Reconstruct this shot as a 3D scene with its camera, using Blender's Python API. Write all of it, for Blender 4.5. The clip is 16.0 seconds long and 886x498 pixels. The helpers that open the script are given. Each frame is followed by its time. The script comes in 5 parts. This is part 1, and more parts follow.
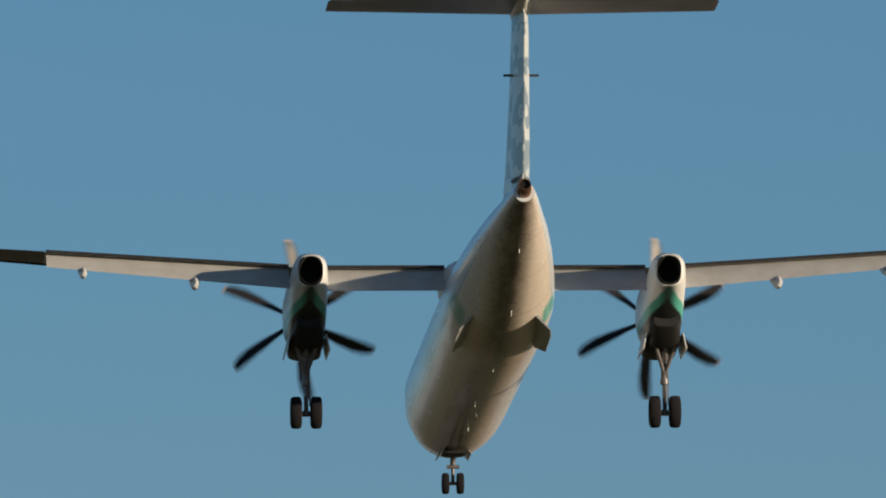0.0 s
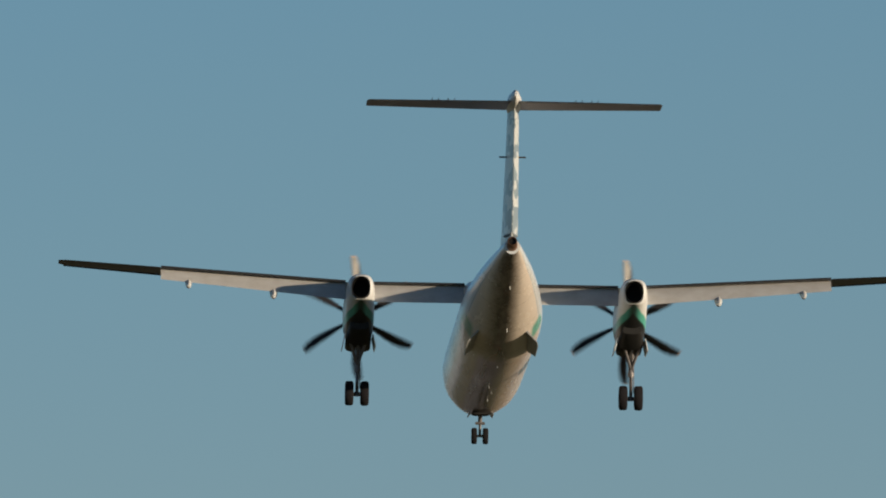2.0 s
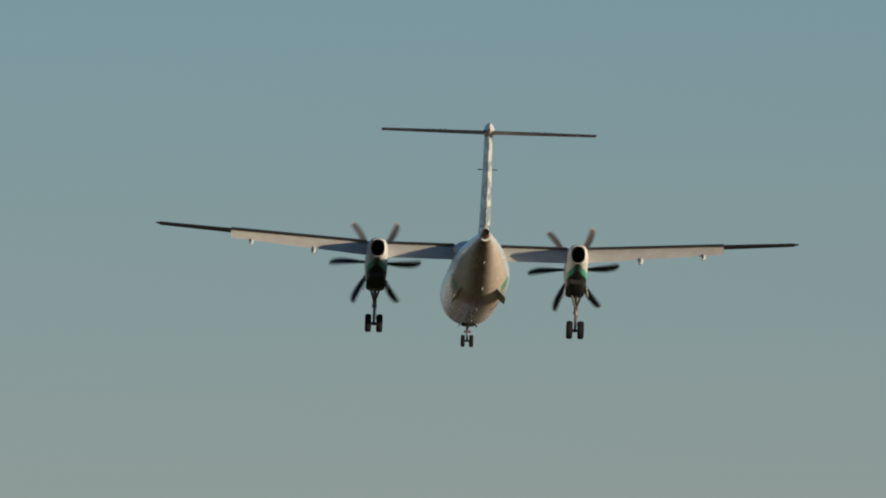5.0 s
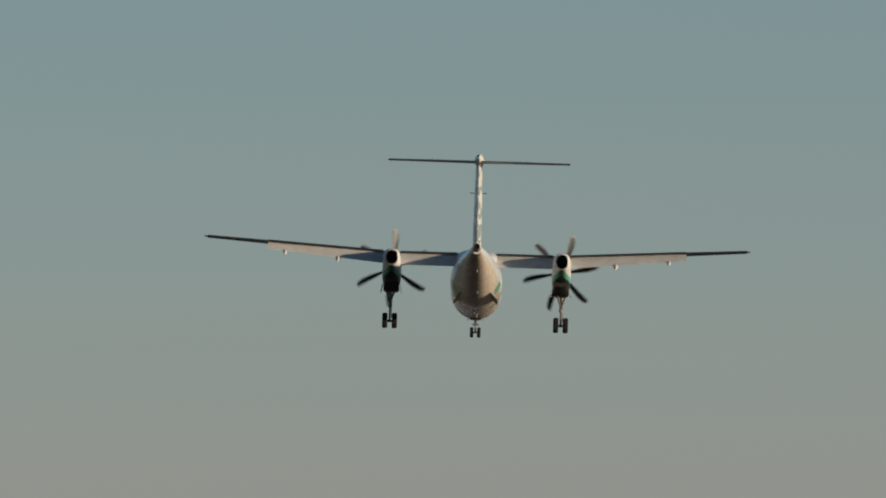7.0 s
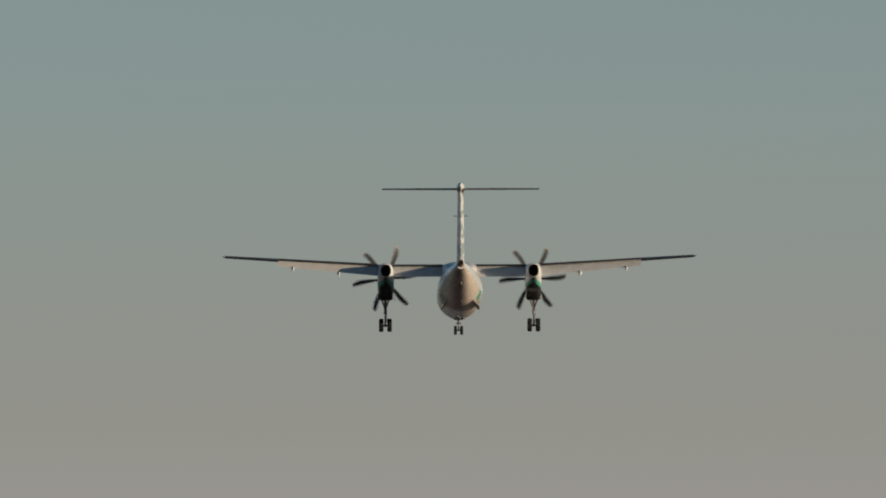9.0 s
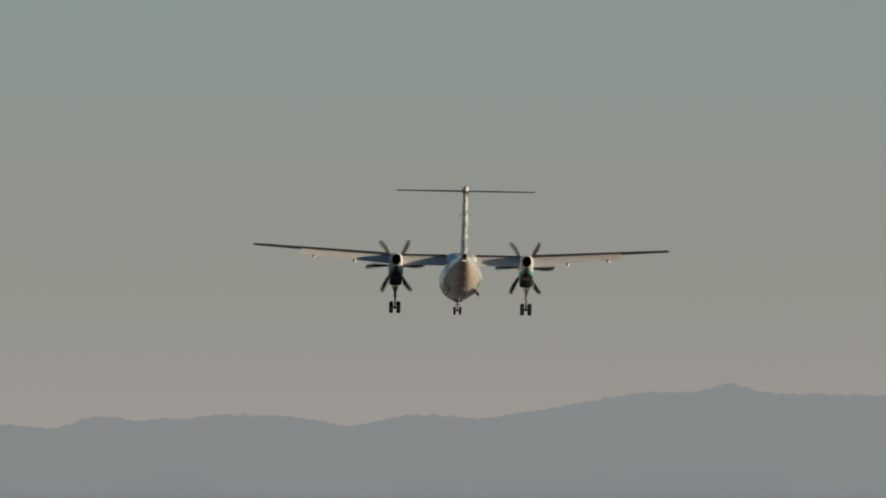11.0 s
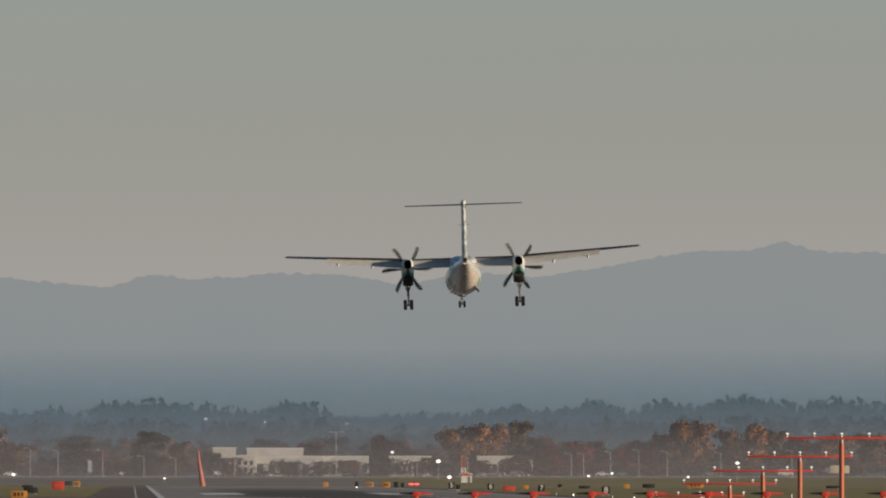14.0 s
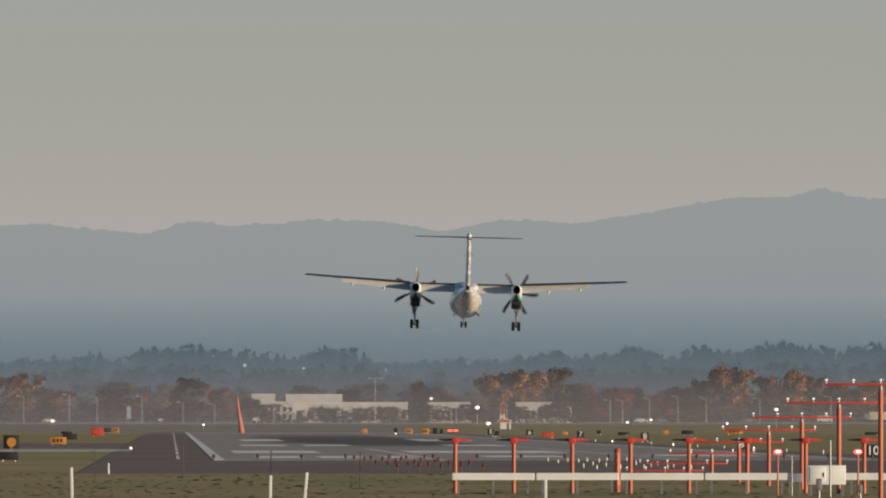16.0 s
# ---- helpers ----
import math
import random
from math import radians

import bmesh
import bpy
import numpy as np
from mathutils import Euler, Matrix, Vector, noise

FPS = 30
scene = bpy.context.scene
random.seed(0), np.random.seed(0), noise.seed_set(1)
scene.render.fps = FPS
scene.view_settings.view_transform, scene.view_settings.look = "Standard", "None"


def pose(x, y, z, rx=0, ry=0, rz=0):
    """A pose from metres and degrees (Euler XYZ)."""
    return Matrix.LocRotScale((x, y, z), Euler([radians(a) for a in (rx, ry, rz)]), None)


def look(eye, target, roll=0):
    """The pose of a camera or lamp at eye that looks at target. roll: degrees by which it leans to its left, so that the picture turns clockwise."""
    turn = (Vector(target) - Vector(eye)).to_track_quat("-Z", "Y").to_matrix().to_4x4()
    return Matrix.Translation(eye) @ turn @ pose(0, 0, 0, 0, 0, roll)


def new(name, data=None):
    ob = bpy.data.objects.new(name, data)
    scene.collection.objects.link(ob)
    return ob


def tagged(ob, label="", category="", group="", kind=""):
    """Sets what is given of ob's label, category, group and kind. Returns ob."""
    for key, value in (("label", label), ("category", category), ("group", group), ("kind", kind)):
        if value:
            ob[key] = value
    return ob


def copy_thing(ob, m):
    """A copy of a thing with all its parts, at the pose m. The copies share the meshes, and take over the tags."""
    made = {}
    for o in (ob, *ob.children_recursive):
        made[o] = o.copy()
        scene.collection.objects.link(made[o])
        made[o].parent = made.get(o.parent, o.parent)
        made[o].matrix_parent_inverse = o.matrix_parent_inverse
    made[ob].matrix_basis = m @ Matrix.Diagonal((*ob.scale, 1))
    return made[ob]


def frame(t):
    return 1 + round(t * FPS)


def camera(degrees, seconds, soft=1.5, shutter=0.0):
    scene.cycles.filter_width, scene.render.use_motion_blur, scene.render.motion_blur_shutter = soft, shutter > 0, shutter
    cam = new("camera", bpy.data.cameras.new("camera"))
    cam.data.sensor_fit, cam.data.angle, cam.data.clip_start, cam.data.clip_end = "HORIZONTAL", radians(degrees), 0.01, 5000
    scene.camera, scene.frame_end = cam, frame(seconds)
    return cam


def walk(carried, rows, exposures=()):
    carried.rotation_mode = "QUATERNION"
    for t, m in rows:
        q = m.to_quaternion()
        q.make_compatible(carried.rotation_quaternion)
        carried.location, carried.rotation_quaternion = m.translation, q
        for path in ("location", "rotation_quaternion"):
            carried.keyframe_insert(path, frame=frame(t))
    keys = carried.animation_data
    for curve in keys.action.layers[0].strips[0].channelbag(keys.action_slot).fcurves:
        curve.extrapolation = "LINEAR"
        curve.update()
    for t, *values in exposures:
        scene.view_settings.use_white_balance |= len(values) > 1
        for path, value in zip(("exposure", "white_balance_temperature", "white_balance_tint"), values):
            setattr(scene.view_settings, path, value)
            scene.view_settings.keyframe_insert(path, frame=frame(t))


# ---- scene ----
cam = camera(3.8056, 16.0, soft=1.9, shutter=0.27)
EYE = (0.0, 0.0, 2.9)
CAMERA_ROWS = [  # seconds, tilt up, turn to the right, in degrees
    (0.0, 9.1007, 4.1043),
    (0.5, 8.2774, 3.7832),
    (1.0, 7.5197, 3.5228),
    (1.5, 6.9177, 3.2820),
    (2.0, 6.3670, 3.0970),
    (2.5, 5.7984, 2.9649),
    (3.0, 5.3078, 2.8432),
    (3.5, 4.8320, 2.7250),
    (4.0, 4.4481, 2.5795),
    (4.5, 4.1142, 2.4599),
    (5.0, 3.8177, 2.3490),
    (5.5, 3.5506, 2.2464),
    (6.0, 3.3050, 2.1521),
    (6.5, 3.0740, 2.0664),
    (7.0, 2.8620, 1.9895),
    (7.5, 2.6347, 1.9272),
    (8.0, 2.4695, 1.8700),
    (8.5, 2.3233, 1.8173),
    (9.0, 2.1746, 1.7846),
    (9.5, 2.0155, 1.7300),
    (10.0, 1.8587, 1.6749),
    (10.5, 1.7083, 1.6207),
    (11.0, 1.5686, 1.5689),
    (11.3, 1.4917, 1.5396),
    (11.5, 1.4590, 1.4971),
    (12.0, 1.3700, 1.4712),
    (12.5, 1.2399, 1.4636),
    (13.0, 1.1210, 1.4190),
    (13.5, 1.0430, 1.3707),
    (14.0, 0.9611, 1.3375),
    (14.5, 0.8793, 1.3040),
    (15.0, 0.8237, 1.2557),
    (15.5, 0.7866, 1.1999),
    (16.0, 0.7307, 1.1700),
]

walk(cam, [(t, pose(*EYE, 90 + tilt, 0, -turn)) for t, tilt, turn in CAMERA_ROWS],
     exposures=[(0, 0.0), (2, -0.07), (4, -0.09), (6.5, -0.2), (9, -0.24), (11.5, -0.22), (12.5, -0.2), (14.5, -0.03), (16, 0.1)])

# ---- sky and sun ----
SUN_UP, SUN_TURN = 5.4, 119.0  # degrees over the horizon, and clockwise from the runway's direction
HAZE = (5.2, 4.8, 4.6)      # colour of the misty air low over the horizon

world = bpy.data.worlds.new("evening_sky")
scene.world = world
world.use_nodes = True
wt = world.node_tree
wt.nodes.clear()
w_out = wt.nodes.new("ShaderNodeOutputWorld")
w_bg = wt.nodes.new("ShaderNodeBackground")
w_bg.inputs["Strength"].default_value = 0.088
w_sky = wt.nodes.new("ShaderNodeTexSky")
w_sky.sky_type = "NISHITA"
w_sky.sun_disc = False
w_sky.sun_elevation, w_sky.sun_rotation = radians(SUN_UP), radians(SUN_TURN)
w_sky.air_density, w_sky.dust_density, w_sky.ozone_density = 1.0, 0.6, 1.5
w_co = wt.nodes.new("ShaderNodeTexCoord")
w_sep = wt.nodes.new("ShaderNodeSeparateXYZ")
w_ramp = wt.nodes.new("ShaderNodeValToRGB")
w_ramp.color_ramp.interpolation = "LINEAR"
stops = [(0.0, 1.0), (0.012, 0.95), (0.0227, 0.78), (0.05, 0.50), (0.0776, 0.37), (0.111, 0.24), (0.158, 0.11), (0.25, 0.03), (0.5, 0.0)]
while len(w_ramp.color_ramp.elements) < len(stops):
    w_ramp.color_ramp.elements.new(0.5)
for el, (at, val) in zip(w_ramp.color_ramp.elements, stops):
    el.position, el.color = at, (val, val, val, 1)
w_mix = wt.nodes.new("ShaderNodeMix")
w_mix.data_type = "RGBA"
w_mix.inputs["B"].default_value = (*HAZE, 1)
w_gain = wt.nodes.new("ShaderNodeMix")
w_gain.data_type, w_gain.blend_type = "RGBA", "MULTIPLY"
w_gain.inputs["Factor"].default_value = 1.0
w_high = wt.nodes.new("ShaderNodeMapRange")  # the blue belt low in the east fades out higher up
w_high.interpolation_type = "SMOOTHSTEP"
w_high.inputs["From Min"].default_value, w_high.inputs["From Max"].default_value = 0.17, 0.5
w_tint = wt.nodes.new("ShaderNodeMix")
w_tint.data_type = "RGBA"
w_tint.inputs["A"].default_value, w_tint.inputs["B"].default_value = (0.63, 1.37, 2.3, 1), (0.52, 0.6, 0.75, 1)
wt.links.new(w_sep.outputs["Z"], w_high.inputs["Value"])
wt.links.new(w_high.outputs[0], w_tint.inputs["Factor"])
wt.links.new(w_tint.outputs["Result"], w_gain.inputs["B"])
wt.links.new(w_co.outputs["Generated"], w_sep.inputs[0])
wt.links.new(w_sep.outputs["Z"], w_ramp.inputs["Fac"])
wt.links.new(w_ramp.outputs["Color"], w_mix.inputs["Factor"])
wt.links.new(w_sky.outputs["Color"], w_gain.inputs["A"])
wt.links.new(w_gain.outputs["Result"], w_mix.inputs["A"])
w_cast = wt.nodes.new("ShaderNodeValToRGB")  # slight change of hue through the layers of mist
casts = [(0.0, (0.91, 0.91, 0.91)), (0.026, (0.885, 0.875, 0.875)), (0.049, (0.93, 0.94, 0.99)), (0.065, (0.895, 0.91, 0.95)), (0.088, (0.87, 0.91, 0.945)), (0.12, (0.895, 0.91, 0.89)), (0.16, (0.91, 0.91, 0.86)), (0.4, (0.91, 0.91, 0.91))]
while len(w_cast.color_ramp.elements) < len(casts):
    w_cast.color_ramp.elements.new(0.5)
for el, (at, val) in zip(w_cast.color_ramp.elements, casts):
    el.position, el.color = at, (*val, 1)
w_layer = wt.nodes.new("ShaderNodeMix")
w_layer.data_type, w_layer.blend_type = "RGBA", "MULTIPLY"
w_layer.inputs["Factor"].default_value = 1.0
wt.links.new(w_sep.outputs["Z"], w_cast.inputs["Fac"])
wt.links.new(w_mix.outputs["Result"], w_layer.inputs["A"])
wt.links.new(w_cast.outputs["Color"], w_layer.inputs["B"])
wt.links.new(w_layer.outputs["Result"], w_bg.inputs["Color"])
wt.links.new(w_bg.outputs[0], w_out.inputs["Surface"])

sun = new("sun", bpy.data.lights.new("sun", "SUN"))
sun.data.energy, sun.data.angle, sun.data.color = 5.0, radians(0.6), (1.0, 0.80, 0.56)
_to = Vector((math.sin(radians(SUN_TURN)) * math.cos(radians(SUN_UP)), math.cos(radians(SUN_TURN)) * math.cos(radians(SUN_UP)), math.sin(radians(SUN_UP))))
sun.matrix_world = look(_to * 300, (0, 0, 0))


# ---- materials ----
class Nodes:
    """A node material under construction."""

    def __init__(self, name, rough=0.5, metal=0.0, spec=0.5):
        self.m = bpy.data.materials.new(name)
        self.m.use_nodes = True
        self.t = self.m.node_tree
        self.b = self.t.nodes["Principled BSDF"]
        self.b.inputs["Roughness"].default_value = rough
        self.b.inputs["Metallic"].default_value = metal
        self.b.inputs["Specular IOR Level"].default_value = spec
        self.co = self.t.nodes.new("ShaderNodeTexCoord").outputs["Object"]

    def node(self, kind, **ins):
        n = self.t.nodes.new(kind)
        for k, v in ins.items():
            self.put(n.inputs[k.replace("_", " ")], v)
        return n

    def put(self, sock, v):
        if isinstance(v, bpy.types.NodeSocket):
            self.t.links.new(v, sock)
        else:
            sock.default_value = v

    def noise(self, scale, detail=4, rough=0.55, stretch=(1, 1, 1)):
        mp = self.node("ShaderNodeMapping", Vector=self.co, Scale=stretch)
        return self.node("ShaderNodeTexNoise", Vector=mp.outputs[0], Scale=scale, Detail=detail, Roughness=rough).outputs["Fac"]

    def math(self, op, a, b=0.0, c=0.0):
        n = self.t.nodes.new("ShaderNodeMath")
        n.operation = op
        for i, v in enumerate((a, b, c)):
            self.put(n.inputs[i], v)
        return n.outputs[0]

    def step(self, v, lo, hi):
        n = self.node("ShaderNodeMapRange", Value=v)
        n.inputs["From Min"].default_value, n.inputs["From Max"].default_value = lo, hi
        return n.outputs[0]

    def mix(self, fac, a, b):
        n = self.t.nodes.new("ShaderNodeMix")
        n.data_type = "RGBA"
        self.put(n.inputs["Factor"], fac)
        for k, v in (("A", a), ("B", b)):
            self.put(n.inputs[k], (*v, 1) if isinstance(v, tuple) and len(v) == 3 else v)
        return n.outputs["Result"]

    def xyz(self):
        n = self.node("ShaderNodeSeparateXYZ", Vector=self.co)
        return n.outputs[0], n.outputs[1], n.outputs[2]

    def bump(self, v, strength=0.2, dist=0.02):
        n = self.node("ShaderNodeBump", Height=v)
        n.inputs["Strength"].default_value, n.inputs["Distance"].default_value = strength, dist
        self.t.links.new(n.outputs[0], self.b.inputs["Normal"])

    def done(self, colour, rough=None):
        self.put(self.b.inputs["Base Color"], (*colour, 1) if isinstance(colour, tuple) else colour)
        if rough is not None:
            self.put(self.b.inputs["Roughness"], rough)
        return self.m


def paint(name, colour, rough=0.35, dirt=0.25, scale=1.5, metal=0.0, grime=(0.35, 0.28, 0.2)):
    n = Nodes(name, rough, metal)
    big = n.step(n.noise(scale), 0.35, 0.8)
    fine = n.noise(scale * 14, 3)
    c = n.mix(n.math("MULTIPLY", big, dirt), colour, tuple(a * b for a, b in zip(colour, grime)))
    c = n.mix(n.math("MULTIPLY", fine, 0.18), c, tuple(a * 0.7 for a in colour))
    n.bump(fine, 0.06)
    return n.done(c, n.math("MULTIPLY_ADD", fine, 0.2, rough - 0.1))


def glow(name, colour, strength):
    n = Nodes(name, 0.3)
    n.b.inputs["Emission Color"].default_value = (*colour, 1)
    n.b.inputs["Emission Strength"].default_value = strength
    return n.done(colour)


def fuselage_paint():
    n = Nodes("fuselage_paint", 0.28)
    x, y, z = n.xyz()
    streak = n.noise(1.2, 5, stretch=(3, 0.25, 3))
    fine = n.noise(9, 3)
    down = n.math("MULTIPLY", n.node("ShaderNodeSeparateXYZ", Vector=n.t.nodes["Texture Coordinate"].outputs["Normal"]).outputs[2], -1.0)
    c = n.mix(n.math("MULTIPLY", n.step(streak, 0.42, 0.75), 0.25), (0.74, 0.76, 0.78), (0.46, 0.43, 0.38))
    # tan-grey belly under a line along the flanks, its shade put into the colour
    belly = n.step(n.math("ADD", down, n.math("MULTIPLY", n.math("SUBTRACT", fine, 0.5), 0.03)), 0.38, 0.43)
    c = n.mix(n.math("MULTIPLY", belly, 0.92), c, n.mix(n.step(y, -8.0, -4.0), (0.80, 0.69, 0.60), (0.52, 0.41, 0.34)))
    # dark pinstripe where white meets tan
    line = n.math("MULTIPLY", n.step(down, 0.33, 0.345), n.math("SUBTRACT", 1.0, n.step(down, 0.365, 0.38)))
    c = n.mix(n.math("MULTIPLY", line, 0.5), c, (0.09, 0.12, 0.14))
    # oily streak under the middle of the belly, deepened with painted-in shade
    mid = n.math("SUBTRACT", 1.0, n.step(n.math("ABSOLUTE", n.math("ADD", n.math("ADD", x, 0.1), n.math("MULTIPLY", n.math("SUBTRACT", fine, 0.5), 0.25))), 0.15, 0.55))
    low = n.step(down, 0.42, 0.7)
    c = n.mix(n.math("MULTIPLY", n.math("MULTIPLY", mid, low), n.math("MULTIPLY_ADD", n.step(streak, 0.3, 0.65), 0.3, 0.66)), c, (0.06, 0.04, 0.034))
    # teal sweep low on the rear flanks
    band = n.math("MULTIPLY", n.step(y, -7.9, -7.4), n.math("SUBTRACT", 1.0, n.step(y, -6.6, -6.0)))
    side = n.math("MULTIPLY", n.step(n.math("ABSOLUTE", x), 0.9, 1.0), n.math("SUBTRACT", 1.0, n.step(z, 2.3, 2.45)))
    c = n.mix(n.math("MULTIPLY", n.math("MULTIPLY", band, side), 0.9), c, (0.07, 0.38, 0.31))
    # frames and skin joints
    ring = n.math("ABSOLUTE", n.math("SUBTRACT", n.math("FRACT", n.math("MULTIPLY", y, 0.42)), 0.5))
    joint = n.math("SUBTRACT", 1.0, n.step(ring, 0.004, 0.009))
    c = n.mix(n.math("MULTIPLY", joint, 0.6), c, (0.25, 0.22, 0.18))
    n.bump(streak, 0.05)
    n.b.inputs["Coat Weight"].default_value, n.b.inputs["Coat Roughness"].default_value = 0.25, 0.1
    return n.done(c, n.math("MULTIPLY_ADD", streak, 0.25, 0.12))


def nacelle_paint():
    n = Nodes("nacelle_paint", 0.3)
    x, y, z = n.xyz()
    fine = n.noise(5, 4)
    edge = n.math("ADD", n.math("ADD", z, n.math("MULTIPLY", n.math("ABSOLUTE", x), 0.8)), n.math("MULTIPLY", n.math("SUBTRACT", fine, 0.5), 0.1))
    c = n.mix(n.math("MULTIPLY", fine, 0.25), (0.72, 0.73, 0.74), (0.5, 0.48, 0.46))
    c = n.mix(n.math("SUBTRACT", 1.0, n.step(edge, 0.06, 0.12)), c, (0.10, 0.42, 0.35))
    c = n.mix(n.math("SUBTRACT", 1.0, n.step(edge, -0.20, -0.14)), c, (0.018, 0.02, 0.022))
    # soot that runs down behind the exhaust
    soot = n.math("MULTIPLY", n.math("SUBTRACT", 1.0, n.step(n.math("ABSOLUTE", x), 0.05, 0.2)), n.math("SUBTRACT", 1.0, n.step(z, 0.05, 0.2)))
    c = n.mix(n.math("MULTIPLY", n.math("MULTIPLY", soot, n.math("SUBTRACT", 1.0, n.step(y, -1.4, -0.6))), 0.85), c, (0.02, 0.02, 0.02))
    return n.done(c, n.math("MULTIPLY_ADD", fine, 0.3, 0.2))


def fin_paint():
    n = Nodes("fin_paint", 0.3)
    x, y, z = n.xyz()
    big = n.noise(0.9, 2, stretch=(1, 1, 2.2))
    fine = n.noise(7, 3)
    c = n.mix(n.step(big, 0.5, 0.53), (0.72, 0.73, 0.72), (0.26, 0.32, 0.36))
    c = n.mix(n.math("MULTIPLY", fine, 0.2), c, (0.4, 0.4, 0.4))
    return n.done(c)


def ground_mat():
    n = Nodes("dry_grass", 0.95, spec=0.1)
    big = n.noise(0.012, 5)
    mid = n.noise(0.11, 5, stretch=(0.6, 0.2, 1))
    fine = n.noise(1.6, 4)
    c = n.mix(n.step(big, 0.35, 0.65), (0.22, 0.19, 0.09), (0.29, 0.225, 0.125))
    c = n.mix(n.step(mid, 0.42, 0.62), c, (0.18, 0.185, 0.075))
    c = n.mix(n.math("MULTIPLY", fine, 0.4), c, (0.16, 0.135, 0.07))
    n.b.inputs["Sheen Weight"].default_value, n.b.inputs["Sheen Roughness"].default_value = 0.075, 0.6  # fuzzy turf
    n.put(n.b.inputs["Sheen Tint"], n.mix(n.step(mid, 0.42, 0.62), (0.95, 0.72, 0.42), (0.66, 0.66, 0.32)))
    return n.done(c)


def asphalt(name, colour, worn):
    n = Nodes(name, 0.95, spec=0.06)
    big = n.noise(0.05, 4, stretch=(1, 0.3, 1))
    fine = n.noise(2.5, 4)
    c = n.mix(n.step(big, 0.35, 0.7), colour, worn)
    c = n.mix(n.math("MULTIPLY", fine, 0.35), c, tuple(a * 0.5 for a in colour))
    n.b.inputs["Sheen Weight"].default_value, n.b.inputs["Sheen Roughness"].default_value = 0.03, 0.7  # coarse grit
    n.b.inputs["Sheen Tint"].default_value = (1.0, 0.86, 0.74, 1)
    return n.done(c)


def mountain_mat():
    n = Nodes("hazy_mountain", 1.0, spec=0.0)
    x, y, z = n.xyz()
    # haze is put into the colour, which glows and pales with height
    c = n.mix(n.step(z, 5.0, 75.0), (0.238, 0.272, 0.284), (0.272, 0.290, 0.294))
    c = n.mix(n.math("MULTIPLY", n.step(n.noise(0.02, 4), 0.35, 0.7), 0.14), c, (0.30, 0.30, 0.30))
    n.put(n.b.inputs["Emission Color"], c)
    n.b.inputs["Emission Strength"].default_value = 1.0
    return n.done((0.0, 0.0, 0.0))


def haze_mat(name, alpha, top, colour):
    """Added see-through sheet standing in for haze: dense low down, gone at its top."""
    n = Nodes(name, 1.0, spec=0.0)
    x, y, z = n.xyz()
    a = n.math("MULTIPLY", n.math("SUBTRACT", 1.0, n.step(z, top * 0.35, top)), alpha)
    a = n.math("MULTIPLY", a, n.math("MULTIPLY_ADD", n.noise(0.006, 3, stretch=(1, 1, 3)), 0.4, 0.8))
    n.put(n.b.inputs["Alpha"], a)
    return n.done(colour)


def leaf_mat(name, colour, other):
    n = Nodes(name, 0.8, spec=0.15)
    info = n.t.nodes.new("ShaderNodeObjectInfo")
    geo = n.t.nodes.new("ShaderNodeNewGeometry")
    c = n.mix(geo.outputs["Random Per Island"], colour, other)
    c = n.mix(n.math("MULTIPLY", info.outputs["Random"], 0.45), c, tuple(a * 0.45 for a in colour))
    thin = n.node("ShaderNodeBsdfTranslucent", Color=c)  # light that shines through the leaves
    both = n.node("ShaderNodeMixShader", Fac=0.4)
    n.t.links.new(n.b.outputs[0], both.inputs[1])
    n.t.links.new(thin.outputs[0], both.inputs[2])
    n.t.links.new(both.outputs[0], n.t.nodes["Material Output"].inputs["Surface"])
    return n.done(c)


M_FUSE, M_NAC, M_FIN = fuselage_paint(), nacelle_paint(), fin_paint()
M_WING = paint("wing_grey_paint", (0.34, 0.35, 0.37), 0.35, 0.3)
M_TIP_SHADE = paint("wing_tip_dark_paint", (0.06, 0.06, 0.08), 0.4, 0.2)
M_FLAP = paint("flap_paint", (0.62, 0.61, 0.60), 0.35, 0.35, 2.0)
M_BOOT = paint("black_rubber_boot", (0.02, 0.02, 0.024), 0.55, 0.2)
M_STAB = paint("tailplane_paint", (0.26, 0.24, 0.27), 0.4, 0.4)
M_WHITE = paint("white_paint", (0.74, 0.74, 0.74), 0.35, 0.25)
M_BLADE = paint("propeller_black", (0.022, 0.022, 0.026), 0.42, 0.1)
M_TIP = paint("propeller_tip_paint", (0.30, 0.20, 0.14), 0.5, 0.2)
M_SOOT = paint("sooty_exhaust", (0.006, 0.006, 0.007), 0.9, 0.1)
M_PIPE = paint("heat_stained_steel", (0.32, 0.18, 0.12), 0.4, 0.4, 6, 0.8)
M_STEEL = paint("gear_steel", (0.21, 0.20, 0.21), 0.4, 0.4, 8, 0.2)
M_TYRE = paint("tyre_rubber", (0.007, 0.006, 0.010), 0.95, 0.2, 8)
M_RIM = paint("wheel_rim", (0.35, 0.34, 0.33), 0.4, 0.4, 8, 0.6)
M_BAY = paint("dark_wheel_well", (0.012, 0.012, 0.012), 0.7, 0.3)
M_ORANGE = paint("orange_paint", (0.47, 0.12, 0.06), 0.5, 0.3, 3)
M_REDPAINT = paint("red_paint", (0.55, 0.05, 0.035), 0.45, 0.3, 3)
M_BLACK = paint("black_paint", (0.02, 0.02, 0.022), 0.5, 0.2, 3)
M_YELLOW = paint("amber_sign_face", (0.5, 0.22, 0.035), 0.4, 0.2, 3)
M_GREY = paint("galvanised_steel", (0.27, 0.27, 0.27), 0.45, 0.3, 3, 0.5)
M_CONCRETE = paint("pale_concrete_wall", (0.66, 0.65, 0.65), 0.8, 0.3, 0.3)
M_WINDOW = paint("dark_window_glass", (0.05, 0.06, 0.07), 0.12, 0.1, 2)
